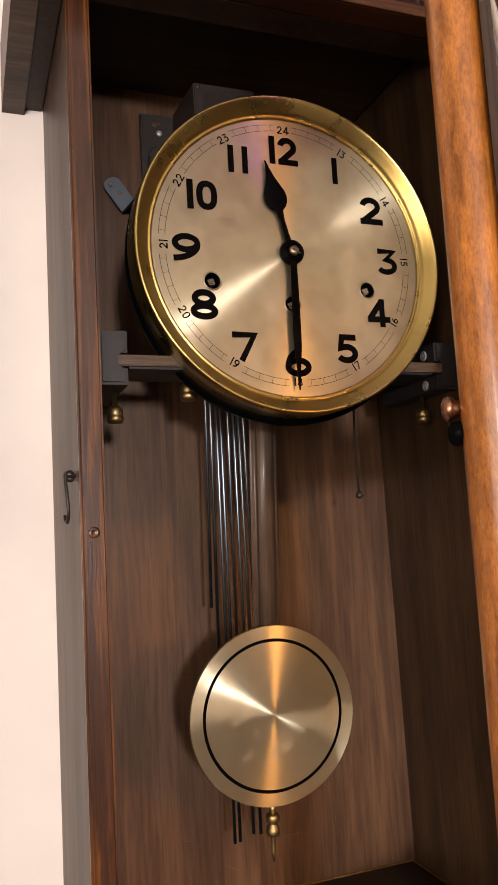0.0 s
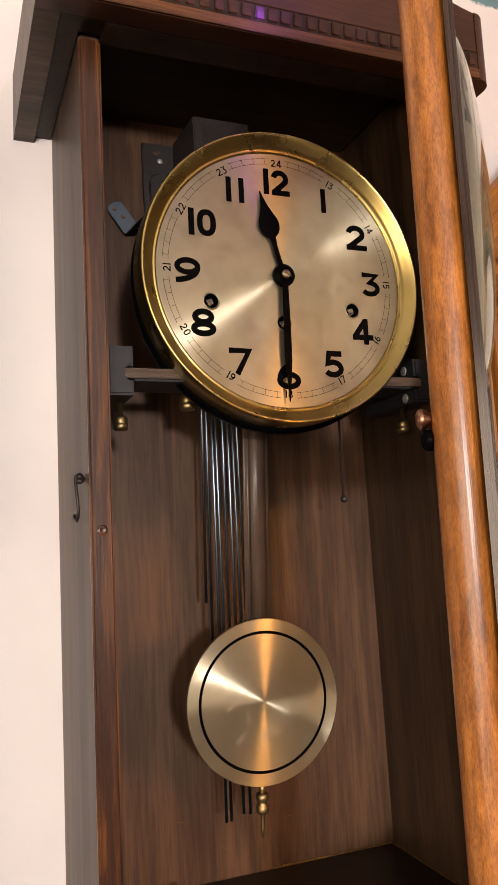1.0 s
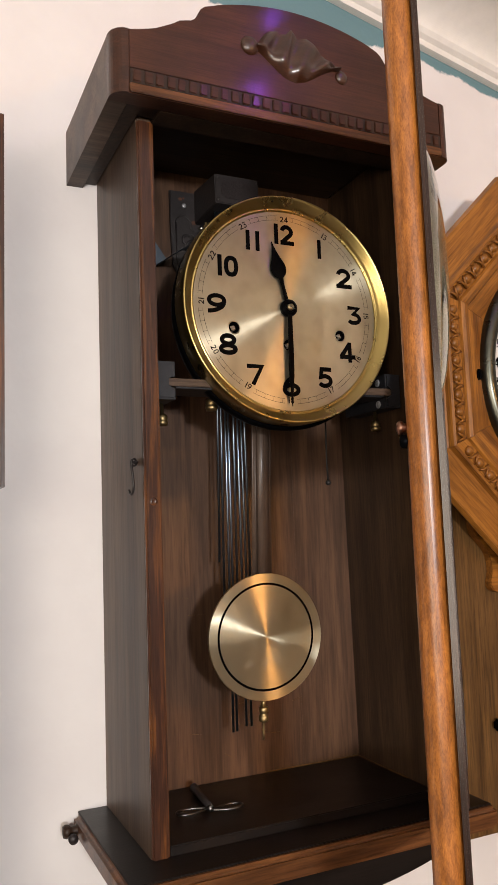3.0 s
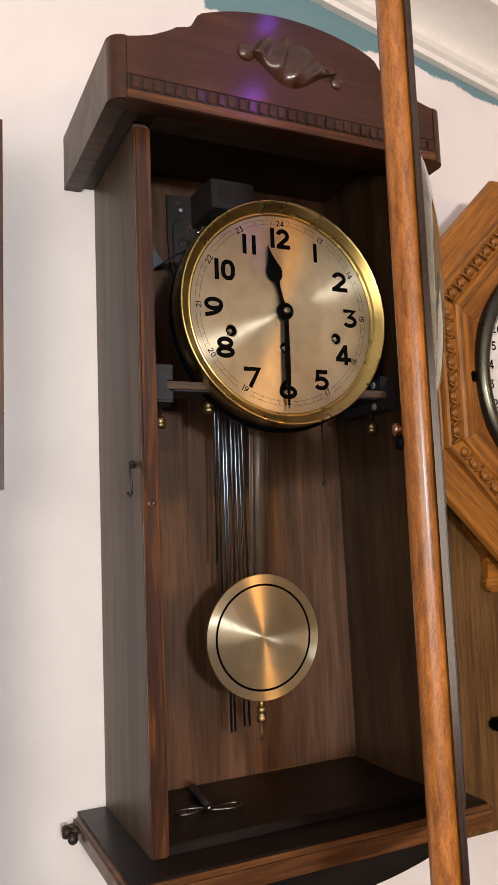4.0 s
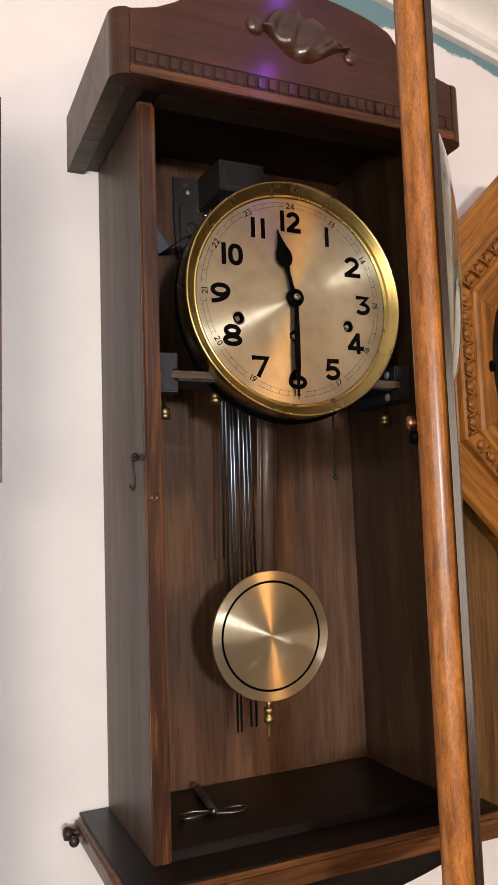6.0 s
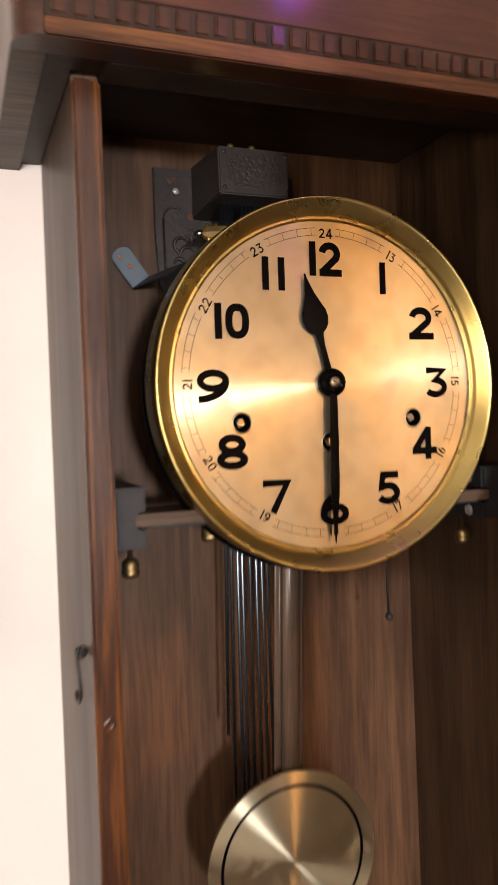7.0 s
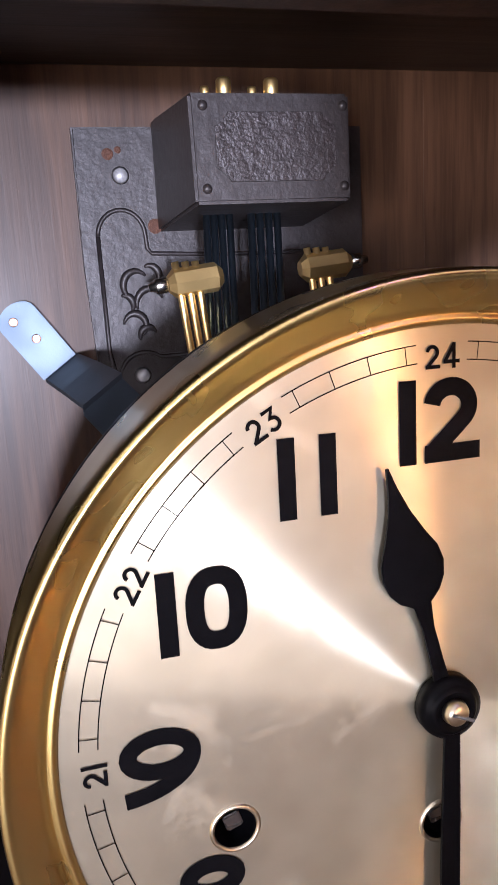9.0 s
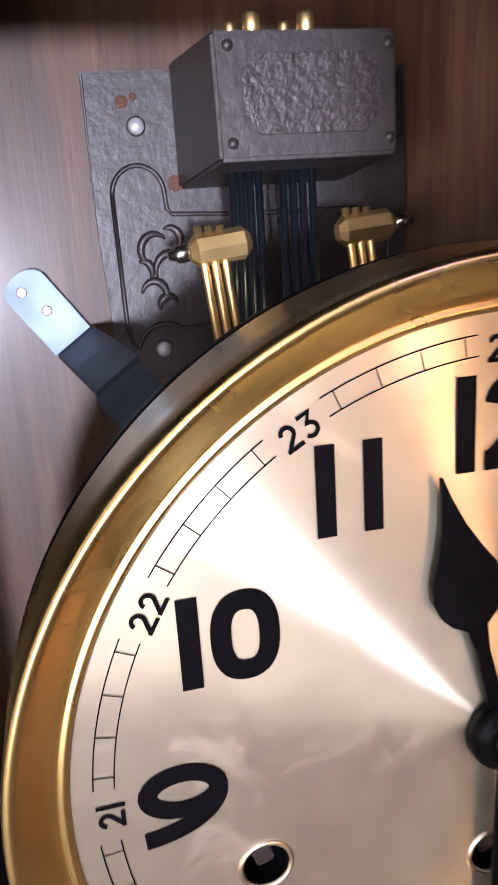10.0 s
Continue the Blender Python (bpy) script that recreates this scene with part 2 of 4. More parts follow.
def part(name, bm, mat, parent, label="", m=None, smooth=False):
    """One mesh under a thing or a part; its own coordinates, laid by m, are the world's."""
    mesh = bpy.data.meshes.new(name)
    bmesh.ops.recalc_face_normals(bm, faces=bm.faces)
    bm.to_mesh(mesh)
    bm.free()
    for p in mesh.polygons:
        p.use_smooth = smooth
    mesh.materials.append(mat)
    ob = new(name, mesh)
    world_of = Matrix.Identity(4)
    if parent is not None:
        ob.parent = parent
        up = parent
        while up is not None:
            world_of = up.matrix_parent_inverse @ up.matrix_basis @ world_of if up.parent else up.matrix_basis @ world_of
            up = up.parent
        ob.matrix_parent_inverse = world_of.inverted()
    ob.matrix_basis = m or Matrix.Identity(4)
    if label:
        ob["label"] = label
    return ob


def box(x0, x1, y0, y1, z0, z1, edge=0.0015, steps=2, bm=None):
    own = bm or bmesh.new()
    made = bmesh.ops.create_cube(own, size=1.0, matrix=Matrix.LocRotScale(((x0 + x1) / 2, (y0 + y1) / 2, (z0 + z1) / 2), None, (abs(x1 - x0), abs(y1 - y0), abs(z1 - z0))))
    if edge:
        edges = list({e for v in made["verts"] for e in v.link_edges})
        bmesh.ops.bevel(own, geom=edges, offset=edge, segments=steps, affect="EDGES")
    return own


def lathe(profile, n=48, closed=False):
    """Turns (radius, height) pairs round the z axis."""
    bm = bmesh.new()
    rings = []
    for r, z in profile:
        if r < 1e-6:
            rings.append([bm.verts.new((0, 0, z))])
        else:
            rings.append([bm.verts.new((r * math.cos(2 * math.pi * k / n), r * math.sin(2 * math.pi * k / n), z)) for k in range(n)])
    pairs = list(zip(rings, rings[1:])) + ([(rings[-1], rings[0])] if closed else [])
    for a, b in pairs:
        for k in range(n):
            j = (k + 1) % n
            if len(a) == 1 and len(b) == 1:
                continue
            if len(a) == 1:
                bm.faces.new((a[0], b[k], b[j]))
            elif len(b) == 1:
                bm.faces.new((a[k], a[j], b[0]))
            else:
                bm.faces.new((a[k], a[j], b[j], b[k]))
    return bm


def slab(outline, depth, edge=0.0, lift=0.0, bm=None):
    """A flat piece: an outline in x and y, from lift to lift + depth in z."""
    own = bm or bmesh.new()
    low = [own.verts.new((x, y, lift)) for x, y in outline]
    high = [own.verts.new((x, y, lift + depth)) for x, y in outline]
    own.faces.new(low[::-1])
    top = own.faces.new(high)
    n = len(low)
    for k in range(n):
        own.faces.new((low[k], low[(k + 1) % n], high[(k + 1) % n], high[k]))
    if edge:
        bmesh.ops.bevel(own, geom=list(top.edges), offset=edge, segments=2, affect="EDGES")
    return own


def tube(path, radii, n=10, bm=None, flat=1.0):
    """A round bar along a path; radii: one or one for each point."""
    own = bm or bmesh.new()
    pts = [Vector(p) for p in path]
    rr = radii if isinstance(radii, (list, tuple)) else [radii] * len(pts)
    rings, side = [], None
    for i, p in enumerate(pts):
        way = (pts[min(i + 1, len(pts) - 1)] - pts[max(i - 1, 0)]).normalized()
        if side is None:
            side = way.orthogonal().normalized()
        side = (side - way * side.dot(way)).normalized()
        up = way.cross(side)
        rings.append([own.verts.new(p + rr[i] * (math.cos(2 * math.pi * k / n) * side + flat * math.sin(2 * math.pi * k / n) * up)) for k in range(n)])
    for a, b in zip(rings, rings[1:]):
        for k in range(n):
            own.faces.new((a[k], a[(k + 1) % n], b[(k + 1) % n], b[k]))
    own.faces.new(rings[0][::-1])
    own.faces.new(rings[-1])
    return own


def arc(cx, cy, rx, ry, a0, a1, n=18):
    return [(cx + rx * math.cos(radians(a0 + (a1 - a0) * k / n)), cy + ry * math.sin(radians(a0 + (a1 - a0) * k / n))) for k in range(n + 1)]


def ribbon(bm, path, width, z=0.0, thick=0.00015):
    """A stroke of even width along a path in x and y."""
    pts = [Vector(p) for p in path]
    closed = (pts[0] - pts[-1]).length < 1e-6
    if closed:
        pts = pts[:-1]
    left, right, n = [], [], len(pts)
    for i, p in enumerate(pts):
        a = (p - pts[i - 1]) if i or closed else (pts[1] - p)
        b = (pts[(i + 1) % n] - p) if i < n - 1 or closed else a
        a, b = a.normalized(), b.normalized()
        na, nb = Vector((-a.y, a.x)), Vector((-b.y, b.x))
        m = (na + nb).normalized()
        m = m * min(1.6, 1 / max(0.3, m.dot(na))) * width / 2
        left.append(bm.verts.new((*(p + m), z + thick)))
        right.append(bm.verts.new((*(p - m), z + thick)))
    for i in range(n if closed else n - 1):
        j = (i + 1) % n
        bm.faces.new((left[i], right[i], right[j], left[j]))


# each digit: its strokes in a cell of height 1, and the cell's width
DIGITS = {
    "0": (0.66, [[(0.33 + 0.22 * math.copysign(abs(math.cos(a)) ** 0.8, math.cos(a)), 0.5 + 0.39 * math.copysign(abs(math.sin(a)) ** 0.8, math.sin(a))) for a in [2 * math.pi * k / 32 for k in range(33)]]]),
    "1": (0.26, [[(0.13, 0.0), (0.13, 1.0)]]),
    "2": (0.66, [arc(0.32, 0.66, 0.215, 0.23, 172, -38, 18) + [(0.10, 0.11)], [(0.02, 0.105), (0.66, 0.105)]]),
    "3": (0.64, [[(0.05, 0.895), (0.50, 0.895), (0.27, 0.575)] + arc(0.29, 0.335, 0.235, 0.235, 80, -150, 18)]),
    "4": (0.74, [[(0.49, 0.0), (0.49, 1.0)], [(0.50, 0.95), (0.09, 0.275)], [(0.03, 0.27), (0.74, 0.27)]]),
    "5": (0.64, [[(0.56, 0.895), (0.18, 0.895), (0.13, 0.52)] + arc(0.29, 0.335, 0.235, 0.235, 112, -150, 18)]),
    "6": (0.66, [arc(0.33, 0.33, 0.225, 0.225, 0, 360, 26), arc(0.52, 0.36, 0.405, 0.57, 176, 108, 10)]),
    "7": (0.62, [[(0.02, 0.895), (0.54, 0.895), (0.22, 0.0)]]),
    "8": (0.66, [arc(0.33, 0.275, 0.22, 0.175, 0, 360, 26), arc(0.33, 0.70, 0.185, 0.19, 0, 360, 26)]),
    "9": (0.68, [arc(0.34, 0.66, 0.225, 0.235, 0, 360, 26), arc(0.02, 0.62, 0.545, 0.52, 4, -84, 14)]),
}


def numeral(text, height, weight, wide=1.0, gap=0.10):
    """A number as flat strokes, centred on its own origin."""
    bm = bmesh.new()
    widths = [DIGITS[c][0] * (1.0 if c == "1" else wide) for c in text]
    x = -(sum(widths) + gap * (len(text) - 1)) / 2
    for i, (c, w) in enumerate(zip(text, widths)):
        for k, stroke in enumerate(DIGITS[c][1]):
            ribbon(bm, [((x + px * (1.0 if c == "1" else wide)) * height, (py - 0.5) * height) for px, py in stroke], weight * height, 0.00002 * (k + 1))
        x += w + gap
    return bm


def facing(x, y, z, spin=0):
    """A pose whose z axis points out of the wall."""
    return pose(x, y, z, 90) @ pose(0, 0, 0, 0, 0, spin)


# ---- room ----
def room():
    wall = part("wall_north", box(-2.4, 2.4, 0.018, 0.14, -0.4, 2.75, 0), WALL, None)
    tagged(wall, "white painted wall with old teal band below the ceiling", "wall", kind="structure")
    # unseen walls, added to close the room; their tone sets the bounced light
    for name, b in (("wall_south", (-2.4, 2.4, -3.32, -3.2, -0.4, 2.75)), ("wall_west", (-2.52, -2.4, -3.32, 0.14, -0.4, 2.75)), ("wall_east", (2.4, 2.52, -3.32, 0.14, -0.4, 2.75))):
        tagged(part(name, box(*b, 0), DIM, None), "plain muted wall added out of view to bounce light", "wall", kind="structure")
    tagged(part("floor", box(-2.52, 2.52, -3.32, 0.14, -0.5, -0.4, 0), FLOORING, None), "plain brown wooden floor", "floor", kind="structure")
    # the ceiling and its moulding slope down along the wall
    slope = pose(0.145, 0, 1.970, 0, math.degrees(math.atan(0.232)), 0)
    tagged(part("ceiling", box(-2.75, 2.45, -3.3, 0.0178, 0.055, 0.12, 0), PLASTER, None, "", slope), "white textured sloping plaster ceiling", "ceiling", kind="structure")
    bm = bmesh.new()
    profile = [(0.0178, 0.0), (0.008, 0.0), (0.006, 0.006), (0.000, 0.009), (-0.004, 0.014)] + [(-0.004 - 0.060 * (1 - math.cos(a)), 0.014 + 0.030 * math.sin(a)) for a in np.linspace(0.15, math.pi / 2, 22)] + [(-0.068, 0.045), (-0.070, 0.0545), (0.0178, 0.0545)]
    ends = [[bm.verts.new((x, y, z)) for y, z in profile] for x in (-2.6, 2.4)]
    bm.faces.new(ends[0]), bm.faces.new(ends[1][::-1])
    for k in range(len(profile)):
        j = (k + 1) % len(profile)
        bm.faces.new((ends[0][k], ends[0][j], ends[1][j], ends[1][k]))
    tagged(part("trim", bm, TRIM, None, "", slope), "cream white cove moulding between wall and ceiling", "moulding", kind="structure")


room()

# ---- the wall clock's case and door ----
BASE = Vector((0, -0.06, 1.03))


def clock_case():
    clock = thing("wall_clock", BASE, "dark walnut box wall clock with an open glazed door", "wall clock")
    side = part("side_panel", box(-0.1265, -0.1405, 0.018, -0.1225, 1.073, 1.700, 0.001), CASE, clock, "grey-brown walnut side board")
    part("front_edge", box(-0.1262, -0.1408, -0.1222, -0.1268, 1.0735, 1.6845, 0.0016, 3), STILE, side, "worn reddish front edge")
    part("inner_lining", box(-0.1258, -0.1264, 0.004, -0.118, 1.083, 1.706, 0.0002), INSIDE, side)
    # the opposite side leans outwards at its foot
    side = part("side_panel", slab([(0.1275, 1.706), (0.1405, 1.706), (0.1405, 1.073), (0.1330, 1.073)], 0.1405), SIDEWOOD, clock, "side board darkened for the shade inside the case", pose(0, 0.018, 0, 90))
    part("front_edge", slab([(0.1272, 1.6845), (0.1408, 1.6845), (0.1408, 1.0735), (0.1327, 1.0735)], 0.0045, 0.0012), STILE, side, "worn reddish front edge", pose(0, -0.1223, 0, 90))
    # back: two boards with a fine joint
    back = part("back_panel", box(-0.1264, 0.1330, 0.0075, 0.0178, 1.073, 1.72, 0), INSIDE, clock)
    for x0, x1 in ((-0.1264, 0.0655), (0.06555, 0.1328)):
        part("back_board", box(x0, x1, 0.004, 0.0074, 1.0735, 1.7195, 0.0001, 1), BACK, back, "dull brown vertical back board")
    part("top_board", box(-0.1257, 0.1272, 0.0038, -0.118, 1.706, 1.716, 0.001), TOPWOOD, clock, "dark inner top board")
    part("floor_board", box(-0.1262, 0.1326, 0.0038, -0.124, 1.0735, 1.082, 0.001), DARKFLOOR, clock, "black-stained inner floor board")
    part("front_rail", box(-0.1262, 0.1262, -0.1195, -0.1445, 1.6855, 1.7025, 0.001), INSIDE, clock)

    # base
    base = part("base_board", box(-0.172, 0.172, 0.0178, -0.166, 1.053, 1.0728, 0.004, 3), BASEWOOD, clock, "worn projecting base board")
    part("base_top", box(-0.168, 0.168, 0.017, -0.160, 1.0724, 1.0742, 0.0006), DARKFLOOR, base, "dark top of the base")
    outline = [(-0.148, 1.0525)] + [(x, 1.012 + 0.022 * (abs(x) / 0.148) ** 2.2) for x in np.linspace(-0.148, 0.148, 33)] + [(0.148, 1.0525)]
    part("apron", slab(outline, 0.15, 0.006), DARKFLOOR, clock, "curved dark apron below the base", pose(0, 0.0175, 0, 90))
    for s in (-1, 1):
        peg = part("base_peg", lathe([(0, 0), (0.0055, 0), (0.006, 0.002), (0.0045, 0.004), (0.0045, 0.008), (0.0068, 0.010), (0.0075, 0.013), (0.0062, 0.0165), (0, 0.0175)], 20), INSIDE, clock, "turned wooden peg", pose(s * 0.171, 0.002, 1.063, 0, s * 90, 0) @ Matrix.Scale(0.82, 4), True)
        part("peg_knob", lathe([(0, 0), (0.003, 0), (0.003, 0.006), (0.0055, 0.008), (0.0055, 0.012), (0, 0.0135)], 16), IRON, peg, "", pose(s * 0.178, -0.0025, 1.060, 90) @ Matrix.Scale(0.8, 4), True)

    # crown
    top = [(-0.158, 1.7415), (-0.146, 1.7418), (-0.134, 1.7455), (-0.122, 1.753), (-0.112, 1.760), (-0.103, 1.7625), (-0.0985, 1.7625), (-0.096, 1.766), (-0.0925, 1.7755), (-0.088, 1.779)]
    top += [(x, 1.795 - 0.0162 * (abs(x) / 0.088) ** 2) for x in np.linspace(-0.074, 0, 9)]
    top += [(-x, z) for x, z in top[-2::-1]]
    outline = [(-0.158, 1.6855)] + top + [(0.158, 1.6855)]
    front = part("pediment", slab(outline, 0.018, 0.0012), CROWN, clock, "reddish arched pediment board", pose(0, -0.145, 0, 90))
    for s in (-1, 1):
        bend = [(s * 0.158, -0.163), *[(s * (0.158 + 0.0135 * math.sin(a)), -0.1495 - 0.0135 * math.cos(a)) for a in np.linspace(0, math.pi / 2, 9)], (s * 0.1715, -0.145), (s * 0.158, -0.145)]
        part("corner_block", slab(bend, 0.0555, 0.0, 1.6855), CROWN, clock, "rounded corner of the crown", smooth=False)
        outline = [(0.0178, 1.6815), (0.0178, 1.738), (-0.1448, 1.7408), (-0.1448, 1.6855)]
        m = Matrix(((0, 0, 1, s * 0.1715 - (0.0165 if s > 0 else 0)), (1, 0, 0, 0), (0, 1, 0, 0), (0, 0, 0, 1)))
        part("crown_side", slab(outline, 0.0165), CASE, clock, "grey-brown side of the crown", m)
        # soffits coloured very dark: the shade under the crown is in their colour
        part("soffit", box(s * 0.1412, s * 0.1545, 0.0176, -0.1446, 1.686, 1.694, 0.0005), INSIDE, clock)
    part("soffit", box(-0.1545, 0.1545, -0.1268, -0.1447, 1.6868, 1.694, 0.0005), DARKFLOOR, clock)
    part("crown_top", box(-0.155, 0.155, 0.0176, -0.1447, 1.728, 1.735, 0.0005), CASE, clock)
    part("moulding", box(-0.1575, 0.1575, -0.1628, -0.1638, 1.6860, 1.6938, 0.0008), BASEWOOD, front, "thin worn strip along the lower edge")
    # not sunk: a dark strip laid on to paint shade between the teeth
    part("dentil_band", box(-0.1570, 0.1570, -0.1628, -0.1633, 1.6943, 1.7066, 0), INSIDE, front, "dark flat strip painting the groove's shade")
    part("upper_bead", box(-0.1572, 0.1572, -0.1628, -0.1640, 1.7067, 1.7080, 0.0004), CROWN, front)
    tooth = bmesh.new()
    box(-0.0034, 0.0034, -0.0006, 0.0012, -0.0050, 0.0050, 0.0007, 2, tooth)
    box(-0.0034, -0.0018, -0.0012, 0.0008, -0.0049, 0.0049, 0.0006, 2, tooth)
    first = part("dentil", tooth, CROWN, front, "", pose(-0.1510, -0.1638, 1.7004))
    for k in range(1, 32):
        again = new("dentil", first.data)
        again.parent, again.matrix_parent_inverse = front, first.matrix_parent_inverse
        again.matrix_basis = pose(-0.1510 + 0.00975 * k + random.uniform(-0.0004, 0.0004), -0.1638 + random.uniform(-0.0003, 0.0003), 1.7004, random.uniform(-2, 2), random.uniform(-3, 3), random.uniform(-4, 4))
    # carved scroll: a fluted leaf swelling out of the board, with two curled ends
    upper = [(-0.0420, 1.7570), (-0.0345, 1.7650), (-0.0270, 1.7715), (-0.0185, 1.7748), (-0.0105, 1.7728), (-0.0050, 1.7785), (0.0010, 1.7730), (0.0110, 1.7735), (0.0190, 1.7690), (0.0260, 1.7625), (0.0310, 1.7560), (0.0380, 1.7540), (0.0440, 1.7510)]
    lower = [(-0.0420, 1.7500), (-0.0350, 1.7450), (-0.0270, 1.7385), (-0.0210, 1.7335), (-0.0150, 1.7292), (-0.0090, 1.7270), (-0.0020, 1.7262), (0.0060, 1.7285), (0.0140, 1.7330), (0.0230, 1.7390), (0.0310, 1.7440), (0.0370, 1.7465), (0.0425, 1.7470)]
    bm = bmesh.new()
    grid = []
    for i in range(49):
        u = i / 48 * (len(upper) - 1)
        k, f = min(int(u), len(upper) - 2), u - min(int(u), len(upper) - 2)
        (ax, az), (bx, bz) = [tuple(p + (q - p) * f for p, q in zip(e[k], e[k + 1])) for e in (lower, upper)]
        row = []
        for n in range(15):
            v = n / 14
            swell = math.sin(math.pi * v) ** 0.55
            ridge = 0.0038 * math.exp(-((v - 0.22) / 0.16) ** 2)
            flute = 0.0030 * math.cos(2 * math.pi * (i / 48 * 4.2 - v * 0.7)) * min(1, 3 * v) * swell
            high = 0.0040 * swell * (0.75 + 0.35 * math.sin(math.pi * i / 48)) + ridge + flute
            row.append(bm.verts.new((ax + (bx - ax) * v, -0.1624 - max(0.0, high) * (0 if n in (0, 14) else 1), az + (bz - az) * v)))
        grid.append(row)
    for p, q in zip(grid, grid[1:]):
        for n in range(14):
            bm.faces.new((p[n], p[n + 1], q[n + 1], q[n]))
    part("carving", bm, CARVED, front, "glossy carved leaf scroll", None, True)
    for x, z, r in ((-0.0475, 1.7520, 0.0088), (0.0458, 1.7425, 0.0066)):
        bm = bmesh.new()
        bmesh.ops.create_uvsphere(bm, u_segments=20, v_segments=12, radius=r, matrix=Matrix.LocRotScale((x, -0.1628, z), None, (1, 0.55, 1)))
        part("scroll_end", bm, CARVED, front, "", None, True)
    for x, z, long, tilt in ((0.006, 1.155, 0.030, -8), (-0.055, 1.130, 0.016, 12), (-0.062, 1.262, 0.010, 3), (-0.060, 1.345, 0.006, 80), (-0.048, 1.245, 0.022, 1), (0.060, 1.150, 0.012, -14), (-0.020, 1.105, 0.009, 30), (0.030, 1.120, 0.018, 4), (-0.085, 1.100, 0.012, 60), (0.098, 1.112, 0.014, 85)):
        part("scratch", box(-long / 2, long / 2, -0.0002, 0.0002, -0.0002, 0.0002, 0), OAKPANEL, back, "pale scratch", pose(x, 0.0038, z, 0, tilt, 0))
    part("dust_line", box(0.020, 0.1318, 0.0030, 0.0039, 1.0820, 1.0832, 0), OAKPANEL, back, "pale dust in the joint")
    part("dust_line", box(0.1308, 0.1322, 0.0030, -0.085, 1.0820, 1.0828, 0), OAKPANEL, back, "pale dust in the joint")
    part("knot", lathe([(0, 0.0003), (0.0016, 0.0006), (0.0022, 0.0008), (0.0030, 0.0003), (0.0036, 0)], 20), STILE, clock, "small wood knot", facing(-0.1335, -0.1267, 1.3545), True)
    # hook
    path = [(-0.1405, -0.107, 1.3885), (-0.1455, -0.107, 1.3885), (-0.1465, -0.1085, 1.386), (-0.146, -0.110, 1.378), (-0.1455, -0.111, 1.369), (-0.1455, -0.1095, 1.364), (-0.1458, -0.106, 1.3615), (-0.1462, -0.1025, 1.3625), (-0.1465, -0.1005, 1.3655)]
    hook = part("hook", tube(path, 0.00105, 10), IRON, clock, "small bent iron hook", None, True)
    part("screw_eye", lathe([(0.0022, -0.001), (0.0036, -0.001), (0.0036, 0.001), (0.0022, 0.001)], 20, True), IRON, hook, "", pose(-0.1440, -0.107, 1.3885, 90, 0, 30), True)
    return clock


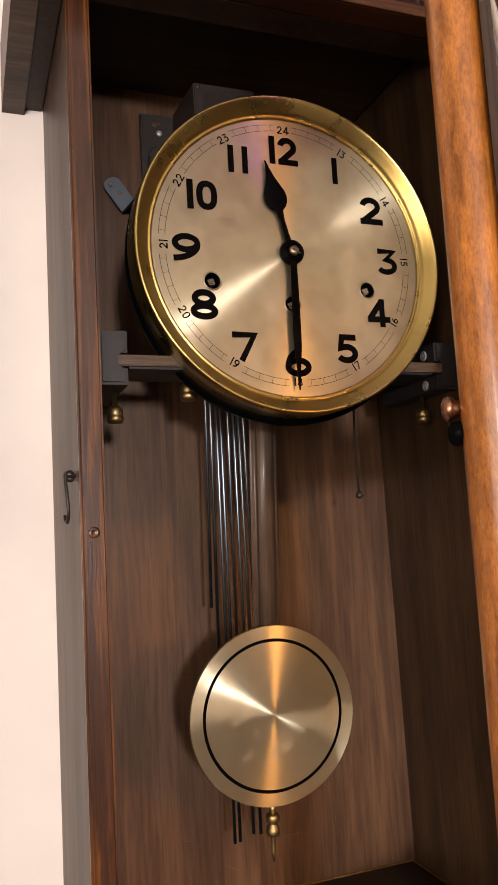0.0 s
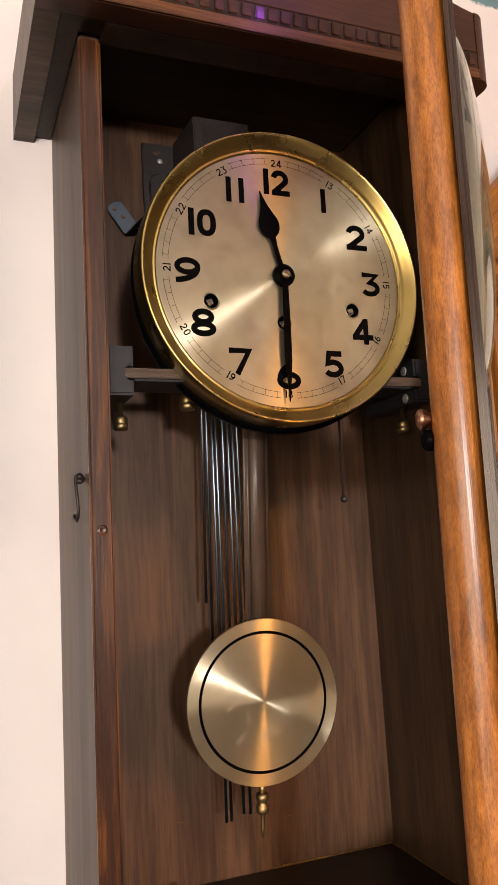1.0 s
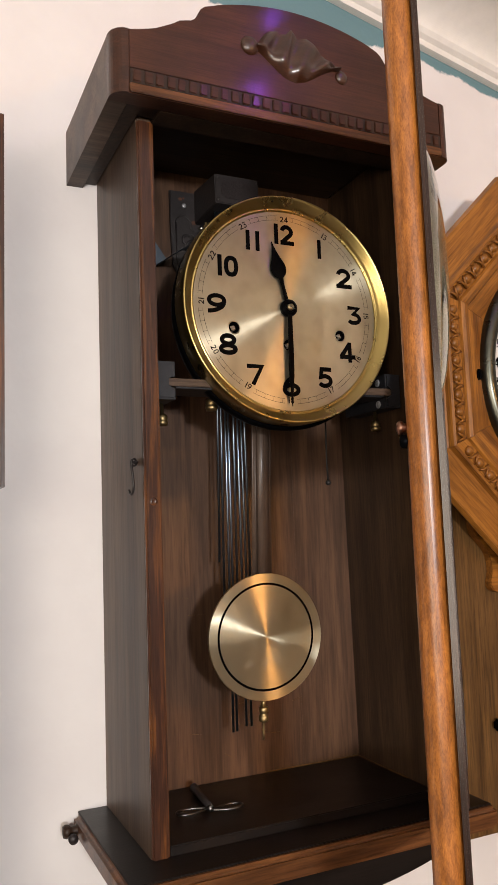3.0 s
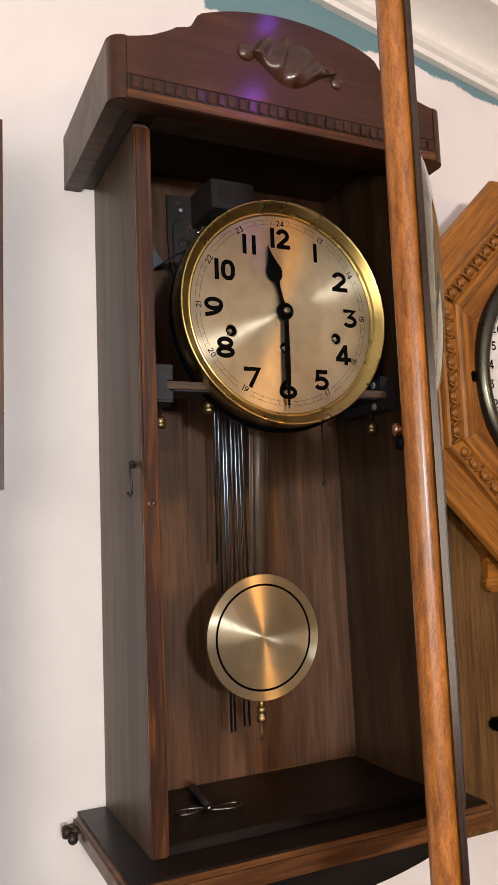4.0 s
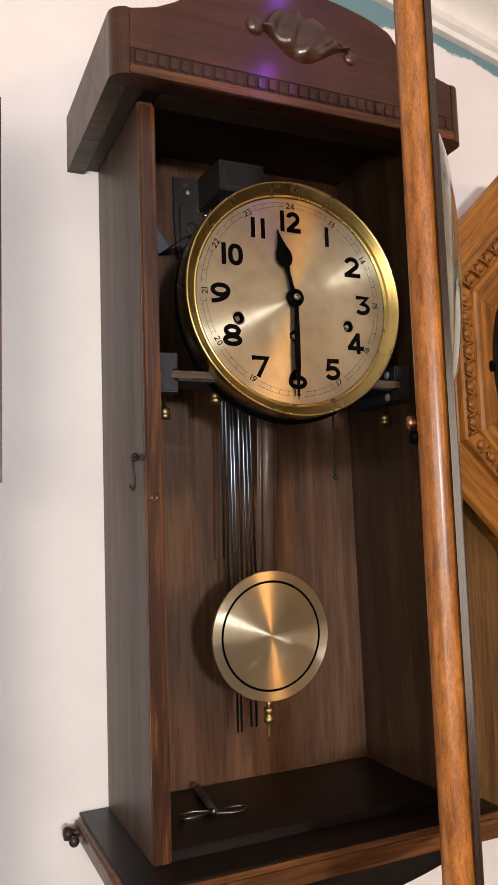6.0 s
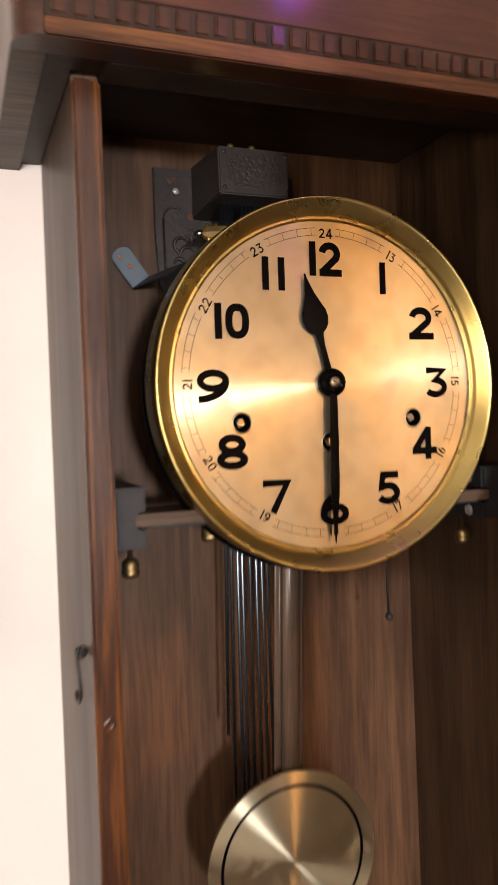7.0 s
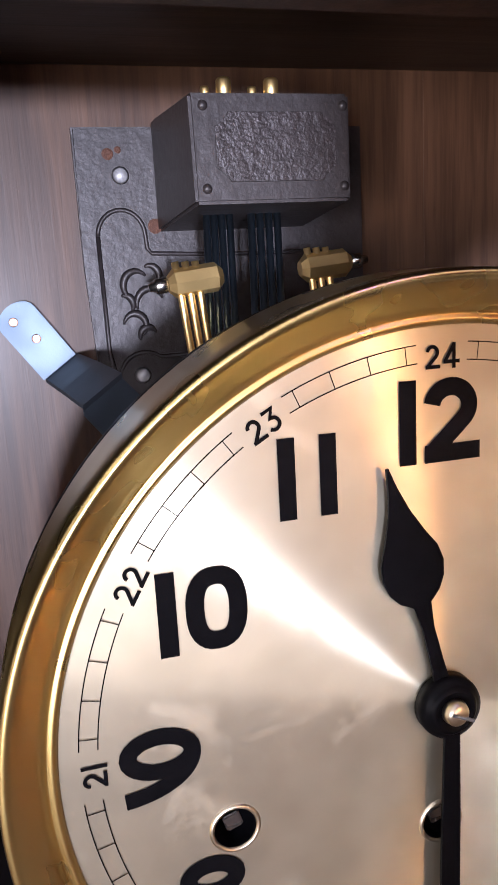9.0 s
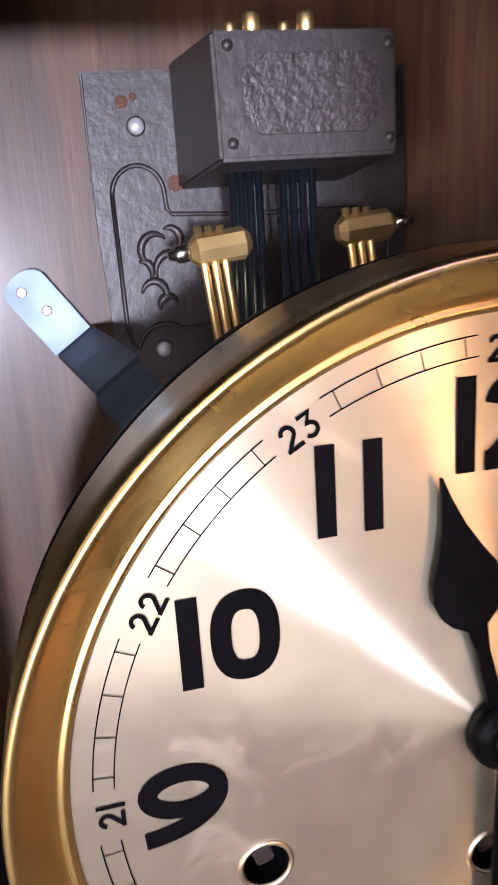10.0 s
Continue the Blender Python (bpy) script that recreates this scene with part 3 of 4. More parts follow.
def clock_door(clock):
    """Hinged on the right of the case and swung half open; u along the door, w out of its face."""
    d = Vector((-0.6410, -0.7676, 0)).normalized()
    n = Vector((-d.y, d.x, 0))
    m = Matrix(((d.x, n.x, 0, 0.1415), (d.y, n.y, 0, -0.1305), (0, 0, 1, 0), (0, 0, 0, 1)))
    # the closing stile has a rounded nose
    nose = [(0.2875 + 0.0090 * math.cos(a), 0.0095 + 0.0095 * math.sin(a)) for a in np.linspace(-math.pi / 2, math.pi / 2, 41)]
    door = part("door", slab([(0.2530, 0.0)] + nose + [(0.2530, 0.0190)], 0.614, 0.0, 1.076), DOORWOOD, clock, "half-open mahogany door with a domed glass", m)
    part("hinge_stile", box(0.0, 0.042, 0.0, 0.0190, 1.076, 1.690, 0.003, 2), DOORWOOD, door, "", m)
    for z0, z1 in ((1.076, 1.120), (1.392, 1.402), (1.652, 1.690)):
        part("rail", box(0.0422, 0.2528, 0.001, 0.0180, z0, z1, 0.002, 2), DOORWOOD, door, "", m)
    for u0, u1 in ((0.2535, 0.2960), (0.001, 0.0415)):
        part("stile_face", box(u0, u1, 0.0186, 0.0206, 1.080, 1.686, 0.0008), DOORDARK, door, "dark outer moulding", m)
    for u in (0.2935, 0.2890, 0.2845):
        part("moulding_rib", box(u - 0.0013, u + 0.0013, 0.0204, 0.0224, 1.082, 1.684, 0.0009, 2), DOORDARK, door, "", m)
    # spandrel board round the domed glass
    bm, rings, cu, cz = bmesh.new(), [], 0.1475, 1.527
    for w in (0.003, 0.0160):
        for hole in (True, False):
            ring = []
            for k in range(64):
                a = 2 * math.pi * (k + 0.5) / 64
                c, s = math.cos(a), math.sin(a)
                r = 0.097 if hole else min(0.1053 / max(abs(c), 1e-6), 0.1248 / max(abs(s), 1e-6))
                ring.append(bm.verts.new((cu + r * c, w, cz + r * s)))
            rings.append(ring)
    for a, b in ((0, 1), (1, 3), (3, 2), (2, 0)):
        for k in range(64):
            bm.faces.new((rings[a][k], rings[a][(k + 1) % 64], rings[b][(k + 1) % 64], rings[b][k]))
    part("spandrel", bm, DOORDARK, door, "dark board round the glass", m)
    out = m @ Matrix(((1, 0, 0, cu), (0, 0, 1, 0.0160), (0, -1, 0, cz), (0, 0, 0, 1)))
    prof = [(0.0985 * math.sin(a), 0.015 * math.cos(a) + 0.001) for a in np.linspace(math.pi / 2, 0.0, 14)]
    dome = [(r, z) for r, z in prof[:-1]] + [(0, prof[-1][1])] + [(0, prof[-1][1] - 0.002)] + [(r - 0.002, z - 0.0015) for r, z in prof[-2::-1]]
    glass = part("domed_glass", lathe([(max(r, 0), z) for r, z in dome], 64), GLASS, door, "clear convex glass", out, True)
    glass.visible_shadow = False
    part("glass_ring", lathe([(0.0975, 0.0), (0.1055, 0.0), (0.1050, 0.0035), (0.1015, 0.0050), (0.0975, 0.003)], 64, True), DOORDARK, door, "dark ring round the glass", out, True)
    pane = part("lower_glass", box(0.0422, 0.2528, 0.010, 0.0125, 1.1202, 1.3918, 0), GLASS, door, "clear flat glass", m)
    pane.visible_shadow = False
    for u in (0.2600, 0.2690, 0.2880, 0.0100, 0.0350):
        part("bead_strip", tube([(u, 0.0187, 1.112), (u, 0.0187, 1.392)], 0.0026, 10), DOORDARK, door, "glossy dark beading", m, True)
    bead = bmesh.new()
    bmesh.ops.create_icosphere(bead, subdivisions=1, radius=0.0021)
    first = part("bead", bead, DOORDARK, door, "", m @ pose(0.2785, 0.0195, 1.114), True)
    for k in range(1, 54):
        again = new("bead", first.data)
        again.parent, again.matrix_parent_inverse = door, first.matrix_parent_inverse
        again.matrix_basis = m @ pose(0.2785, 0.0195, 1.114 + 0.0052 * k)
    # latch on the inner face of the closing stile
    part("knob", lathe([(0, 0.0072), (0.0022, 0.0070), (0.0040, 0.0060), (0.0046, 0.0045), (0.0040, 0.0030), (0.0028, 0.0022), (0.0028, 0.0), (0, 0)], 28), COPPER, door, "dull copper latch knob", m @ pose(0.2870, 0.0008, 1.3880, 90), True)
    part("catch", lathe([(0, 0.0056), (0.0030, 0.0053), (0.0042, 0.0040), (0.0044, 0.0), (0, 0)], 24), BLACK, door, "black catch below the knob", m @ pose(0.2865, 0.0008, 1.3795, 90), True)
    for z in (1.18, 1.60):
        part("hinge", lathe([(0, -0.02), (0.003, -0.02), (0.003, 0.02), (0, 0.02)], 14), BRASSOLD, door, "brass hinge knuckle", m @ pose(-0.002, 0.003, z), True)


CLOCK = clock_case()
clock_door(CLOCK)


# ---- movement: dial, bezel, hands, brackets ----
def movement():
    mv = thing("clock_movement", HUB + Vector((0, 0.05, -0.1)), "round brass-rimmed dial with black numerals and hands", "clock dial")
    face = facing(*HUB)
    # dial plate with three bored winding holes
    holes = [(-0.0545, -0.0215), (0.0550, -0.0215), (-0.0005, -0.0340)]
    bm = bmesh.new()
    loops = [[bm.verts.new((0.0965 * math.cos(2 * math.pi * k / 128), 0.0965 * math.sin(2 * math.pi * k / 128), 0)) for k in range(128)]]
    for x, y in holes:
        loops.append([bm.verts.new((x + 0.0051 * math.cos(2 * math.pi * k / 28), y + 0.0051 * math.sin(2 * math.pi * k / 28), 0)) for k in range(28)])
    edges = [bm.edges.new((lp[k], lp[(k + 1) % len(lp)])) for lp in loops for k in range(len(lp))]
    bmesh.ops.triangle_fill(bm, edges=edges, use_beauty=True, normal=(0, 0, 1))
    dial = part("dial", bm, DIAL, mv, "spun pale brass dial plate", face)
    for x, y in holes:
        part("winding_hole", lathe([(0.0051, 0.0), (0.0053, 0.0005), (0.0059, 0.0006), (0.0063, 0.0)], 32), GROMMET, dial, "pale brass grommet", face @ pose(x, y, 0), True)
        # black cup: the darkness inside the hole put into its colour
        part("hole_dark", lathe([(0.0051, 0.0), (0.0051, -0.012), (0, -0.012)], 28), BLACK, dial, "", face @ pose(x, y, 0), True)
        part("winding_arbor", box(-0.0021, 0.0021, -0.0021, 0.0021, -0.012, -0.0022, 0.0004), GUN, dial, "square steel arbor", face @ pose(x, y, 0, 0, 0, 18))
    spots = {1: (0.0365, 0.0610), 2: (0.0620, 0.0350), 3: (0.0720, -0.0005), 4: (0.0620, -0.0370), 5: (0.0368, -0.0625), 6: (0.0006, -0.0722), 7: (-0.0353, -0.0630), 8: (-0.0608, -0.0370), 9: (-0.0706, -0.0010), 10: (-0.0586, 0.0344), 11: (-0.0331, 0.0612), 12: (-0.0008, 0.0706)}
    for hour, (x, y) in spots.items():
        part("numeral", numeral(str(hour), {9: 0.0182, 3: 0.0182, 1: 0.0186, 7: 0.0187, 11: 0.0186}.get(hour, 0.0195), 0.215, {6: 1.62, 8: 1.62, 9: 1.78, 3: 1.48, 4: 1.24, 7: 1.52}.get(hour, 1.38) if hour < 10 else 1.14, 0.26 if hour == 11 else 0.06), INK, dial, "", face @ pose(x, y, 0.0002))
        a = radians(90 - 30 * hour)
        spin = -30 * hour if hour in (12, 1, 2, 10, 11) else (-30 * hour if hour in (3, 9) else -30 * hour + 180)
        part("hour_figure", numeral(str(12 + hour), 0.0058, 0.15), INK, dial, "", face @ pose(0.0852 * math.cos(a), 0.0852 * math.sin(a), 0.0002, 0, 0, spin))
        bm = bmesh.new()
        for r in (0.0842, 0.0883):
            ribbon(bm, arc(0, 0, r, r, 90 - 30 * hour - 4.2, 90 - 30 * hour - 25.8, 14), 0.00027)
        for minute in range(1, 5):
            t = radians(90 - 30 * hour - 6 * minute)
            ribbon(bm, [(q * math.cos(t), q * math.sin(t)) for q in (0.0842, 0.0883)], 0.00022)
        part("minute_track", bm, INK, dial, "", face @ pose(0, 0, 0.00015))
    # bezel and pan
    rim = face @ pose(0.0008, -0.0014, 0)
    prof = [(0.0936, 0.0006), (0.0944, 0.0016), (0.0952, 0.0019), (0.0957, 0.0012), (0.0963, 0.0013), (0.0968, 0.0028), (0.0984, 0.0040), (0.1006, 0.0062), (0.1032, 0.0084), (0.1042, 0.0092), (0.1050, 0.0093), (0.1057, 0.0086), (0.1060, 0.0070), (0.1060, -0.0125), (0.1050, -0.0135), (0.1035, -0.0135), (0.0970, -0.002)]
    part("bezel", lathe(prof, 160, True), BRASS, mv, "polished brass bezel", rim, True)
    part("pan", lathe([(0.1015, -0.0137), (0.1055, -0.0139), (0.1072, -0.0175), (0.1074, -0.0205), (0.1060, -0.027), (0.1010, -0.031), (0.02, -0.033), (0.02, -0.0305), (0.0990, -0.0285), (0.1010, -0.0200)], 128, True), BLACK, mv, "black pan behind the dial", face @ pose(0.0022, -0.0034, 0), True)
    part("mechanism", box(-0.055, 0.055, -0.0925, -0.046, 1.4607, 1.585, 0.002), BRASSOLD, mv, "brass works behind the dial")
    # hands
    a = radians(90 + 13.9)
    c, s = math.cos(a), math.sin(a)
    half = [(0.0055, 0.0022), (0.012, 0.0017), (0.022, 0.0015), (0.0285, 0.0021), (0.0305, 0.0052), (0.0335, 0.0071), (0.0375, 0.0080), (0.0415, 0.0074), (0.0465, 0.0050), (0.0520, 0.0026), (0.0580, 0.0012), (0.0632, 0.0003)]
    lay = lambda r, w: (r * c - w * s, r * s + w * c)
    outline = [lay(r, -w) for r, w in half] + [lay(r, w) for r, w in half[::-1]]
    part("hour_hand", slab(outline, 0.0009, 0.0002), BLACK, mv, "black pear-shaped hour hand", face @ pose(0, 0, 0.0022))
    half = [(0.005, 0.0021), (0.030, 0.0025), (0.055, 0.0027), (0.064, 0.0025), (0.078, 0.0013), (0.0915, 0.0002)]
    a = radians(-90.8)
    c, s = math.cos(a), math.sin(a)
    outline = [(r * c + w * s, r * s - w * c) for r, w in half] + [(r * c - w * s, r * s + w * c) for r, w in half[::-1]]
    part("minute_hand", slab(outline, 0.0009, 0.0002), BLACK, mv, "black tapered minute hand", face @ pose(0, 0, 0.0042))
    hub = part("hub", lathe([(0, 0.0054), (0.0042, 0.0054), (0.0048, 0.0060), (0.0056, 0.0061), (0.0062, 0.0054), (0.0068, 0.0050), (0.0078, 0.0046), (0.0081, 0.0036), (0.0081, 0.0008), (0, 0.0008)], 36), BLACK, mv, "round black hand boss", face, True)
    part("nut", lathe([(0, 0.0082), (0.0019, 0.0081), (0.0030, 0.0074), (0.0033, 0.0060), (0.0033, 0.0050), (0, 0.0050)], 24), GROMMET, hub, "brass centre nut", face, True)
    part("pin", tube([(-0.0018, 0.0007, 0.0081), (0.0038, -0.0020, 0.0079)], 0.00045, 8), BRIGHT, hub, "", face)
    # seat board and iron brackets
    board = part("seat_board", box(-0.1158, 0.1158, -0.1168, -0.0765, 1.4538, 1.4605, 0.0006), SEAT, mv, "brown wooden bar under the works")
    # added dark plate that gives the unlit underside its shade
    part("underside_shade", box(-0.1075, 0.1075, -0.1150, -0.0765, 1.4522, 1.4537, 0.0004), BRACKET, board, "thin dark plate standing in for shade under the board")
    for q in (-1, 1):
        body = slab([(q * 0.1257, 1.4750), (q * 0.1085, 1.4750), (q * 0.1085, 1.4618), (q * 0.1161, 1.4612), (q * 0.1161, 1.4530), (q * 0.1085, 1.4518), (q * 0.1085, 1.4420), (q * 0.1257, 1.4420)], 0.076, 0.0016)
        arm = part("bracket", body, BRACKET, mv, "grey cast iron side bracket", pose(0, -0.042, 0, 90))
        prof = [(0, 0), (0.0044, 0.0), (0.0052, 0.002), (0.0052, 0.004), (0.0046, 0.0045), (0.0050, 0.0055), (0.0048, 0.0085), (0.0030, 0.0105), (0.0016, 0.0110), (0.0013, 0.028), (0, 0.028)]
        part("thumb_screw", lathe(prof, 28), BRASSOLD, arm, "knurled brass thumb screw", pose(q * (0.1125 if q < 0 else 0.1150), -0.0910 if q < 0 else -0.0870, 1.4225), True)
        if q < 0:
            part("thumb_screw", lathe(prof[:8] + [(0.0016, 0.0110), (0.0013, 0.0135), (0, 0.0135)], 28), BRASSOLD, board, "knurled brass thumb screw", pose(-0.0625, -0.0850, 1.4382) @ Matrix.Scale(1.1, 4), True)
        else:
            for z in (1.4680, 1.4465):
                part("screw", lathe([(0, 0.0016), (0.0016, 0.0012), (0.0022, 0.0006), (0.0026, 0.0012), (0.0034, 0.0010), (0.0037, 0.0), (0, 0)], 20), SCREW, arm, "round screw head", pose(0.1084, -0.104, z, 0, -90, 0), True)
    # sheet steel tab from the pan to the back board
    along, across = Vector((0.575, 0, -0.818)), Vector((0.818, 0, 0.575))
    root = Vector((-0.0790, 0.0012, 1.6065))
    outline = [(-0.0072, 0.0), (-0.0072, -0.0215)] + [(0.0072 * math.cos(a) * 0.999, -0.0215 - 0.0052 * math.sin(a)) for a in np.linspace(math.pi, 0, 13)][1:-1] + [(0.0072, -0.0215), (0.0072, 0.0)]
    flat = Matrix(((across.x, along.x, 0, root.x), (0, 0, -1, root.y), (across.z, along.z, 0, root.z), (0, 0, 0, 1)))
    tab = part("fixing_tab", slab(outline, 0.0012, 0.0003), BRIGHT, mv, "bent bright steel fixing tab", flat)
    bm = bmesh.new()
    rows = []
    for out, down in ((0.0, 0.0), (0.0012, 0.0004), (0.030, 0.0030), (0.0575, 0.0065), (0.0600, 0.0075), (0.0680, 0.0140), (0.0780, 0.0230), (0.0860, 0.0330)):
        mid = root + Vector((0, -0.0006 - out, 0)) + along * down + across * (0.0008 + 0.10 * out * (1 if out < 0.06 else 0.8))
        rows.append([bm.verts.new(mid + across * (o * 0.0072) + Vector((0, 0, e))) for o in (-1, 1) for e in (0, -0.0012)])
    for p, q in zip(rows, rows[1:]):
        for i, j in ((0, 2), (2, 3), (3, 1), (1, 0)):
            bm.faces.new((p[i], p[j], q[j], q[i]))
    bm.faces.new([rows[0][i] for i in (0, 1, 3, 2)]), bm.faces.new([rows[-1][i] for i in (0, 2, 3, 1)])
    part("tab_arm", bm, BRIGHT, tab, "bent arm of the tab")
    for u, v in ((-0.0018, -0.0215), (0.0004, -0.0125)):
        part("tab_hole", lathe([(0, 0.0003), (0.0013, 0.0003), (0.0016, 0.0)], 18), COPPER, tab, "", flat @ pose(u, v, 0.0012))
    # hanging cord
    cord = part("cord", tube([(0.0705, -0.064, 1.445), (0.0700, -0.064, 1.42), (0.0695, -0.064, 1.395), (0.0700, -0.064, 1.374)], 0.0009, 8), WIRE, mv, "thin black hanging cord", None, True)
    part("knot", lathe([(0, 0.003), (0.0020, 0.002), (0.0030, 0), (0.0022, -0.002), (0, -0.003)], 14), WIRE, cord, "", pose(0.0702, -0.064, 1.3725), True)


movement()


# ---- chime block behind the dial ----
def chime():
    gong = thing("chime_gong", (-0.013, 0.004, 1.60), "black cast iron chime block with hanging steel rods", "gong")
    outline = [(-0.0675, 1.686), (-0.0672, 1.640), (-0.0655, 1.606), (-0.0610, 1.596), (-0.052, 1.591), (0.026, 1.594), (0.0340, 1.600), (0.0375, 1.612), (0.0375, 1.686)]
    plate = part("plate", slab(outline, 0.0042, 0.0008), IRON, gong, "flat cast iron back plate", pose(0, 0.0040, 0, 90))
    # sunk field inside a rounded rim, with a cast leaf
    edge = arc(-0.0535, 1.6500, 0.0082, 0.0088, 180, 0, 14) + [(-0.0450, 1.6455), (-0.0435, 1.6438), (-0.020, 1.6425), (0.020, 1.6420), (0.0300, 1.6400), (0.0310, 1.6080), (-0.0385, 1.6075)] + arc(-0.0490, 1.6010, 0.0090, 0.0085, 50, 175, 8) + [(-0.0600, 1.6040), (-0.0612, 1.6100)]
    part("field", slab(edge, 0.0004), IRON, plate, "pebbled sunk field", pose(0, -0.0001, 0, 90))
    part("field_rim", tube([(x, -0.0004, z) for x, z in edge + edge[:1]], 0.0008, 8), IRON, plate, "smooth raised rim", None, True)
    for x0, z0, a0, a1, rr in ((-0.0500, 1.6330, 40, 250, 0.0046), (-0.0455, 1.6265, 200, 20, 0.0048), (-0.0515, 1.6190, -60, 170, 0.0040), (-0.0450, 1.6360, 120, -60, 0.0034), (-0.0470, 1.6150, 20, 200, 0.0030), (-0.0545, 1.6265, -40, 110, 0.0030)):
        leaf = tube([(x, -0.0010, z) for x, z in arc(x0, z0, rr, rr * 1.1, a0, a1, 12)], [0.0004 + 0.0010 * math.sin(math.pi * k / 12) for k in range(13)], 8)
        part("relief_leaf", leaf, IRON, plate, "", None, True)
    for x, z, r in ((-0.0560, 1.6772, 0.0020), (-0.0525, 1.6785, 0.0012), (-0.0415, 1.6530, 0.0026)):
        part("rust_spot", lathe([(0, 0.0002), (r * 0.6, 0.0002), (r, 0.0)], 14), RUST, plate, "", facing(x, -0.0002, z))
    for x, z in ((-0.0522, 1.6702), (-0.0500, 1.6012), (0.027, 1.6040)):
        part("screw", lathe([(0, 0.0016), (0.0020, 0.0012), (0.0030, 0.0), (0, 0)], 20), SCREW, plate, "round bright screw head", facing(x, -0.0002, z), True)
    # block, wider at the plate
    bm = bmesh.new()
    near = [bm.verts.new(p) for p in ((-0.0380, -0.0530, 1.6550), (0.0100, -0.0530, 1.6550), (0.0100, -0.0530, 1.6852), (-0.0385, -0.0530, 1.6852))]
    far = [bm.verts.new(p) for p in ((-0.0405, 0.0, 1.6510), (0.0140, 0.0, 1.6510), (0.0140, 0.0, 1.6880), (-0.0405, 0.0, 1.6880))]
    bm.faces.new(near), bm.faces.new(far[::-1])
    for k in range(4):
        bm.faces.new((near[k], near[(k + 1) % 4], far[(k + 1) % 4], far[k]))
    bmesh.ops.bevel(bm, geom=list(bm.edges), offset=0.0009, segments=2, affect="EDGES")
    block = part("block", bm, IRON, gong, "heavy cast iron block")
    x0, x1, z0, z1, k = -0.0318, 0.0058, 1.6605, 1.6805, 0.0042
    notch = [(x0 + k, z0), (x1 - k, z0), (x1 - k, z0 + k * 0.5), (x1, z0 + k), (x1, z1 - k), (x1 - k, z1 - k * 0.5), (x1 - k, z1), (x0 + k, z1), (x0 + k, z1 - k * 0.5), (x0, z1 - k), (x0, z0 + k), (x0 + k, z0 + k * 0.5)]
    part("cartouche_rim", slab([((x - (x0 + x1) / 2) * 1.05 + (x0 + x1) / 2, (z - 1.6705) * 1.09 + 1.6705) for x, z in notch], 0.0005, 0.0003), IRON, block, "", pose(0, -0.0524, 0, 90))
    part("cartouche", slab(notch, 0.0011, 0.0005), IRONROUGH, block, "pebbled cast panel", pose(0, -0.0524, 0, 90))
    for x in (-0.0345, 0.0080):
        for z in (1.6592, 1.6818):
            part("rivet", lathe([(0, 0.0016), (0.0012, 0.0013), (0.0017, 0.0)], 16), IRON, block, "", facing(x, -0.0524, z), True)
    for x in (-0.0230, -0.0078):
        part("bolt", lathe([(0, 0.0078), (0.0018, 0.0078), (0.0024, 0.0070), (0.0024, 0), (0, 0)], 12), GOLD, block, "small brass bolt", pose(x, -0.034, 1.6858), True)
        part("bolt", lathe([(0, 0.0062), (0.0012, 0.0062), (0.0015, 0.0054), (0.0015, 0), (0, 0)], 12), GOLD, block, "small brass bolt", pose(x - 0.0050, -0.030, 1.6858), True)
    # each rod: its place under the block, the place 0.27 m lower, and its end
    for top, mid, low in ((-0.0306, -0.0362, 1.298), (-0.0282, -0.0323, 1.254), (-0.0257, -0.0275, 1.1365), (-0.0231, -0.0242, 1.1370), (-0.0160, -0.0188, 1.225), (-0.0131, -0.0142, 1.1405), (-0.0102, -0.0100, 1.1395), (-0.0073, -0.0060, 1.230)):
        part("chime_rod", tube([(top, -0.033, 1.657), (top + (mid - top) * (1.657 - low) / 0.272, -0.033, low)], 0.00118, 10), STEEL, gong, "long blued steel chime rod", None, True)
    # hammers
    for x, z, tilt, q in ((-0.0362, 1.6338, 6, -1), (0.0075, 1.6362, 5, 1)):
        head = lathe([(0, -0.0088), (0.0026, -0.0088), (0.0046, -0.0068), (0.0046, 0.0068), (0.0026, 0.0088), (0, 0.0088)], 8)
        ham = part("hammer", head, GOLD, gong, "faceted brass chime hammer", pose(x, -0.036, z, 0, 90 - tilt, 0))
        part("hammer_tip", lathe([(0, -0.0150), (0.0012, -0.0150), (0.0018, -0.0130), (0.0025, -0.0125), (0.0025, -0.0092), (0.0018, -0.0088), (0, -0.0088)], 12), NICKEL, ham, "", pose(x, -0.036, z, 0, 90 - tilt, 0) @ (Matrix.Identity(4) if q < 0 else pose(0, 0, 0, 180)), True)
        for k in (-1, 0, 1):
            part("hammer_arm", tube([(x + 0.0032 * k - 0.003, -0.036, z + 0.0058), (x + 0.0031 * k - 0.002, -0.037, z - 0.004), (x + 0.0030 * k + 0.002, -0.040, z - 0.045)], 0.0012, 8), GOLD, ham, "", None, True)


chime()


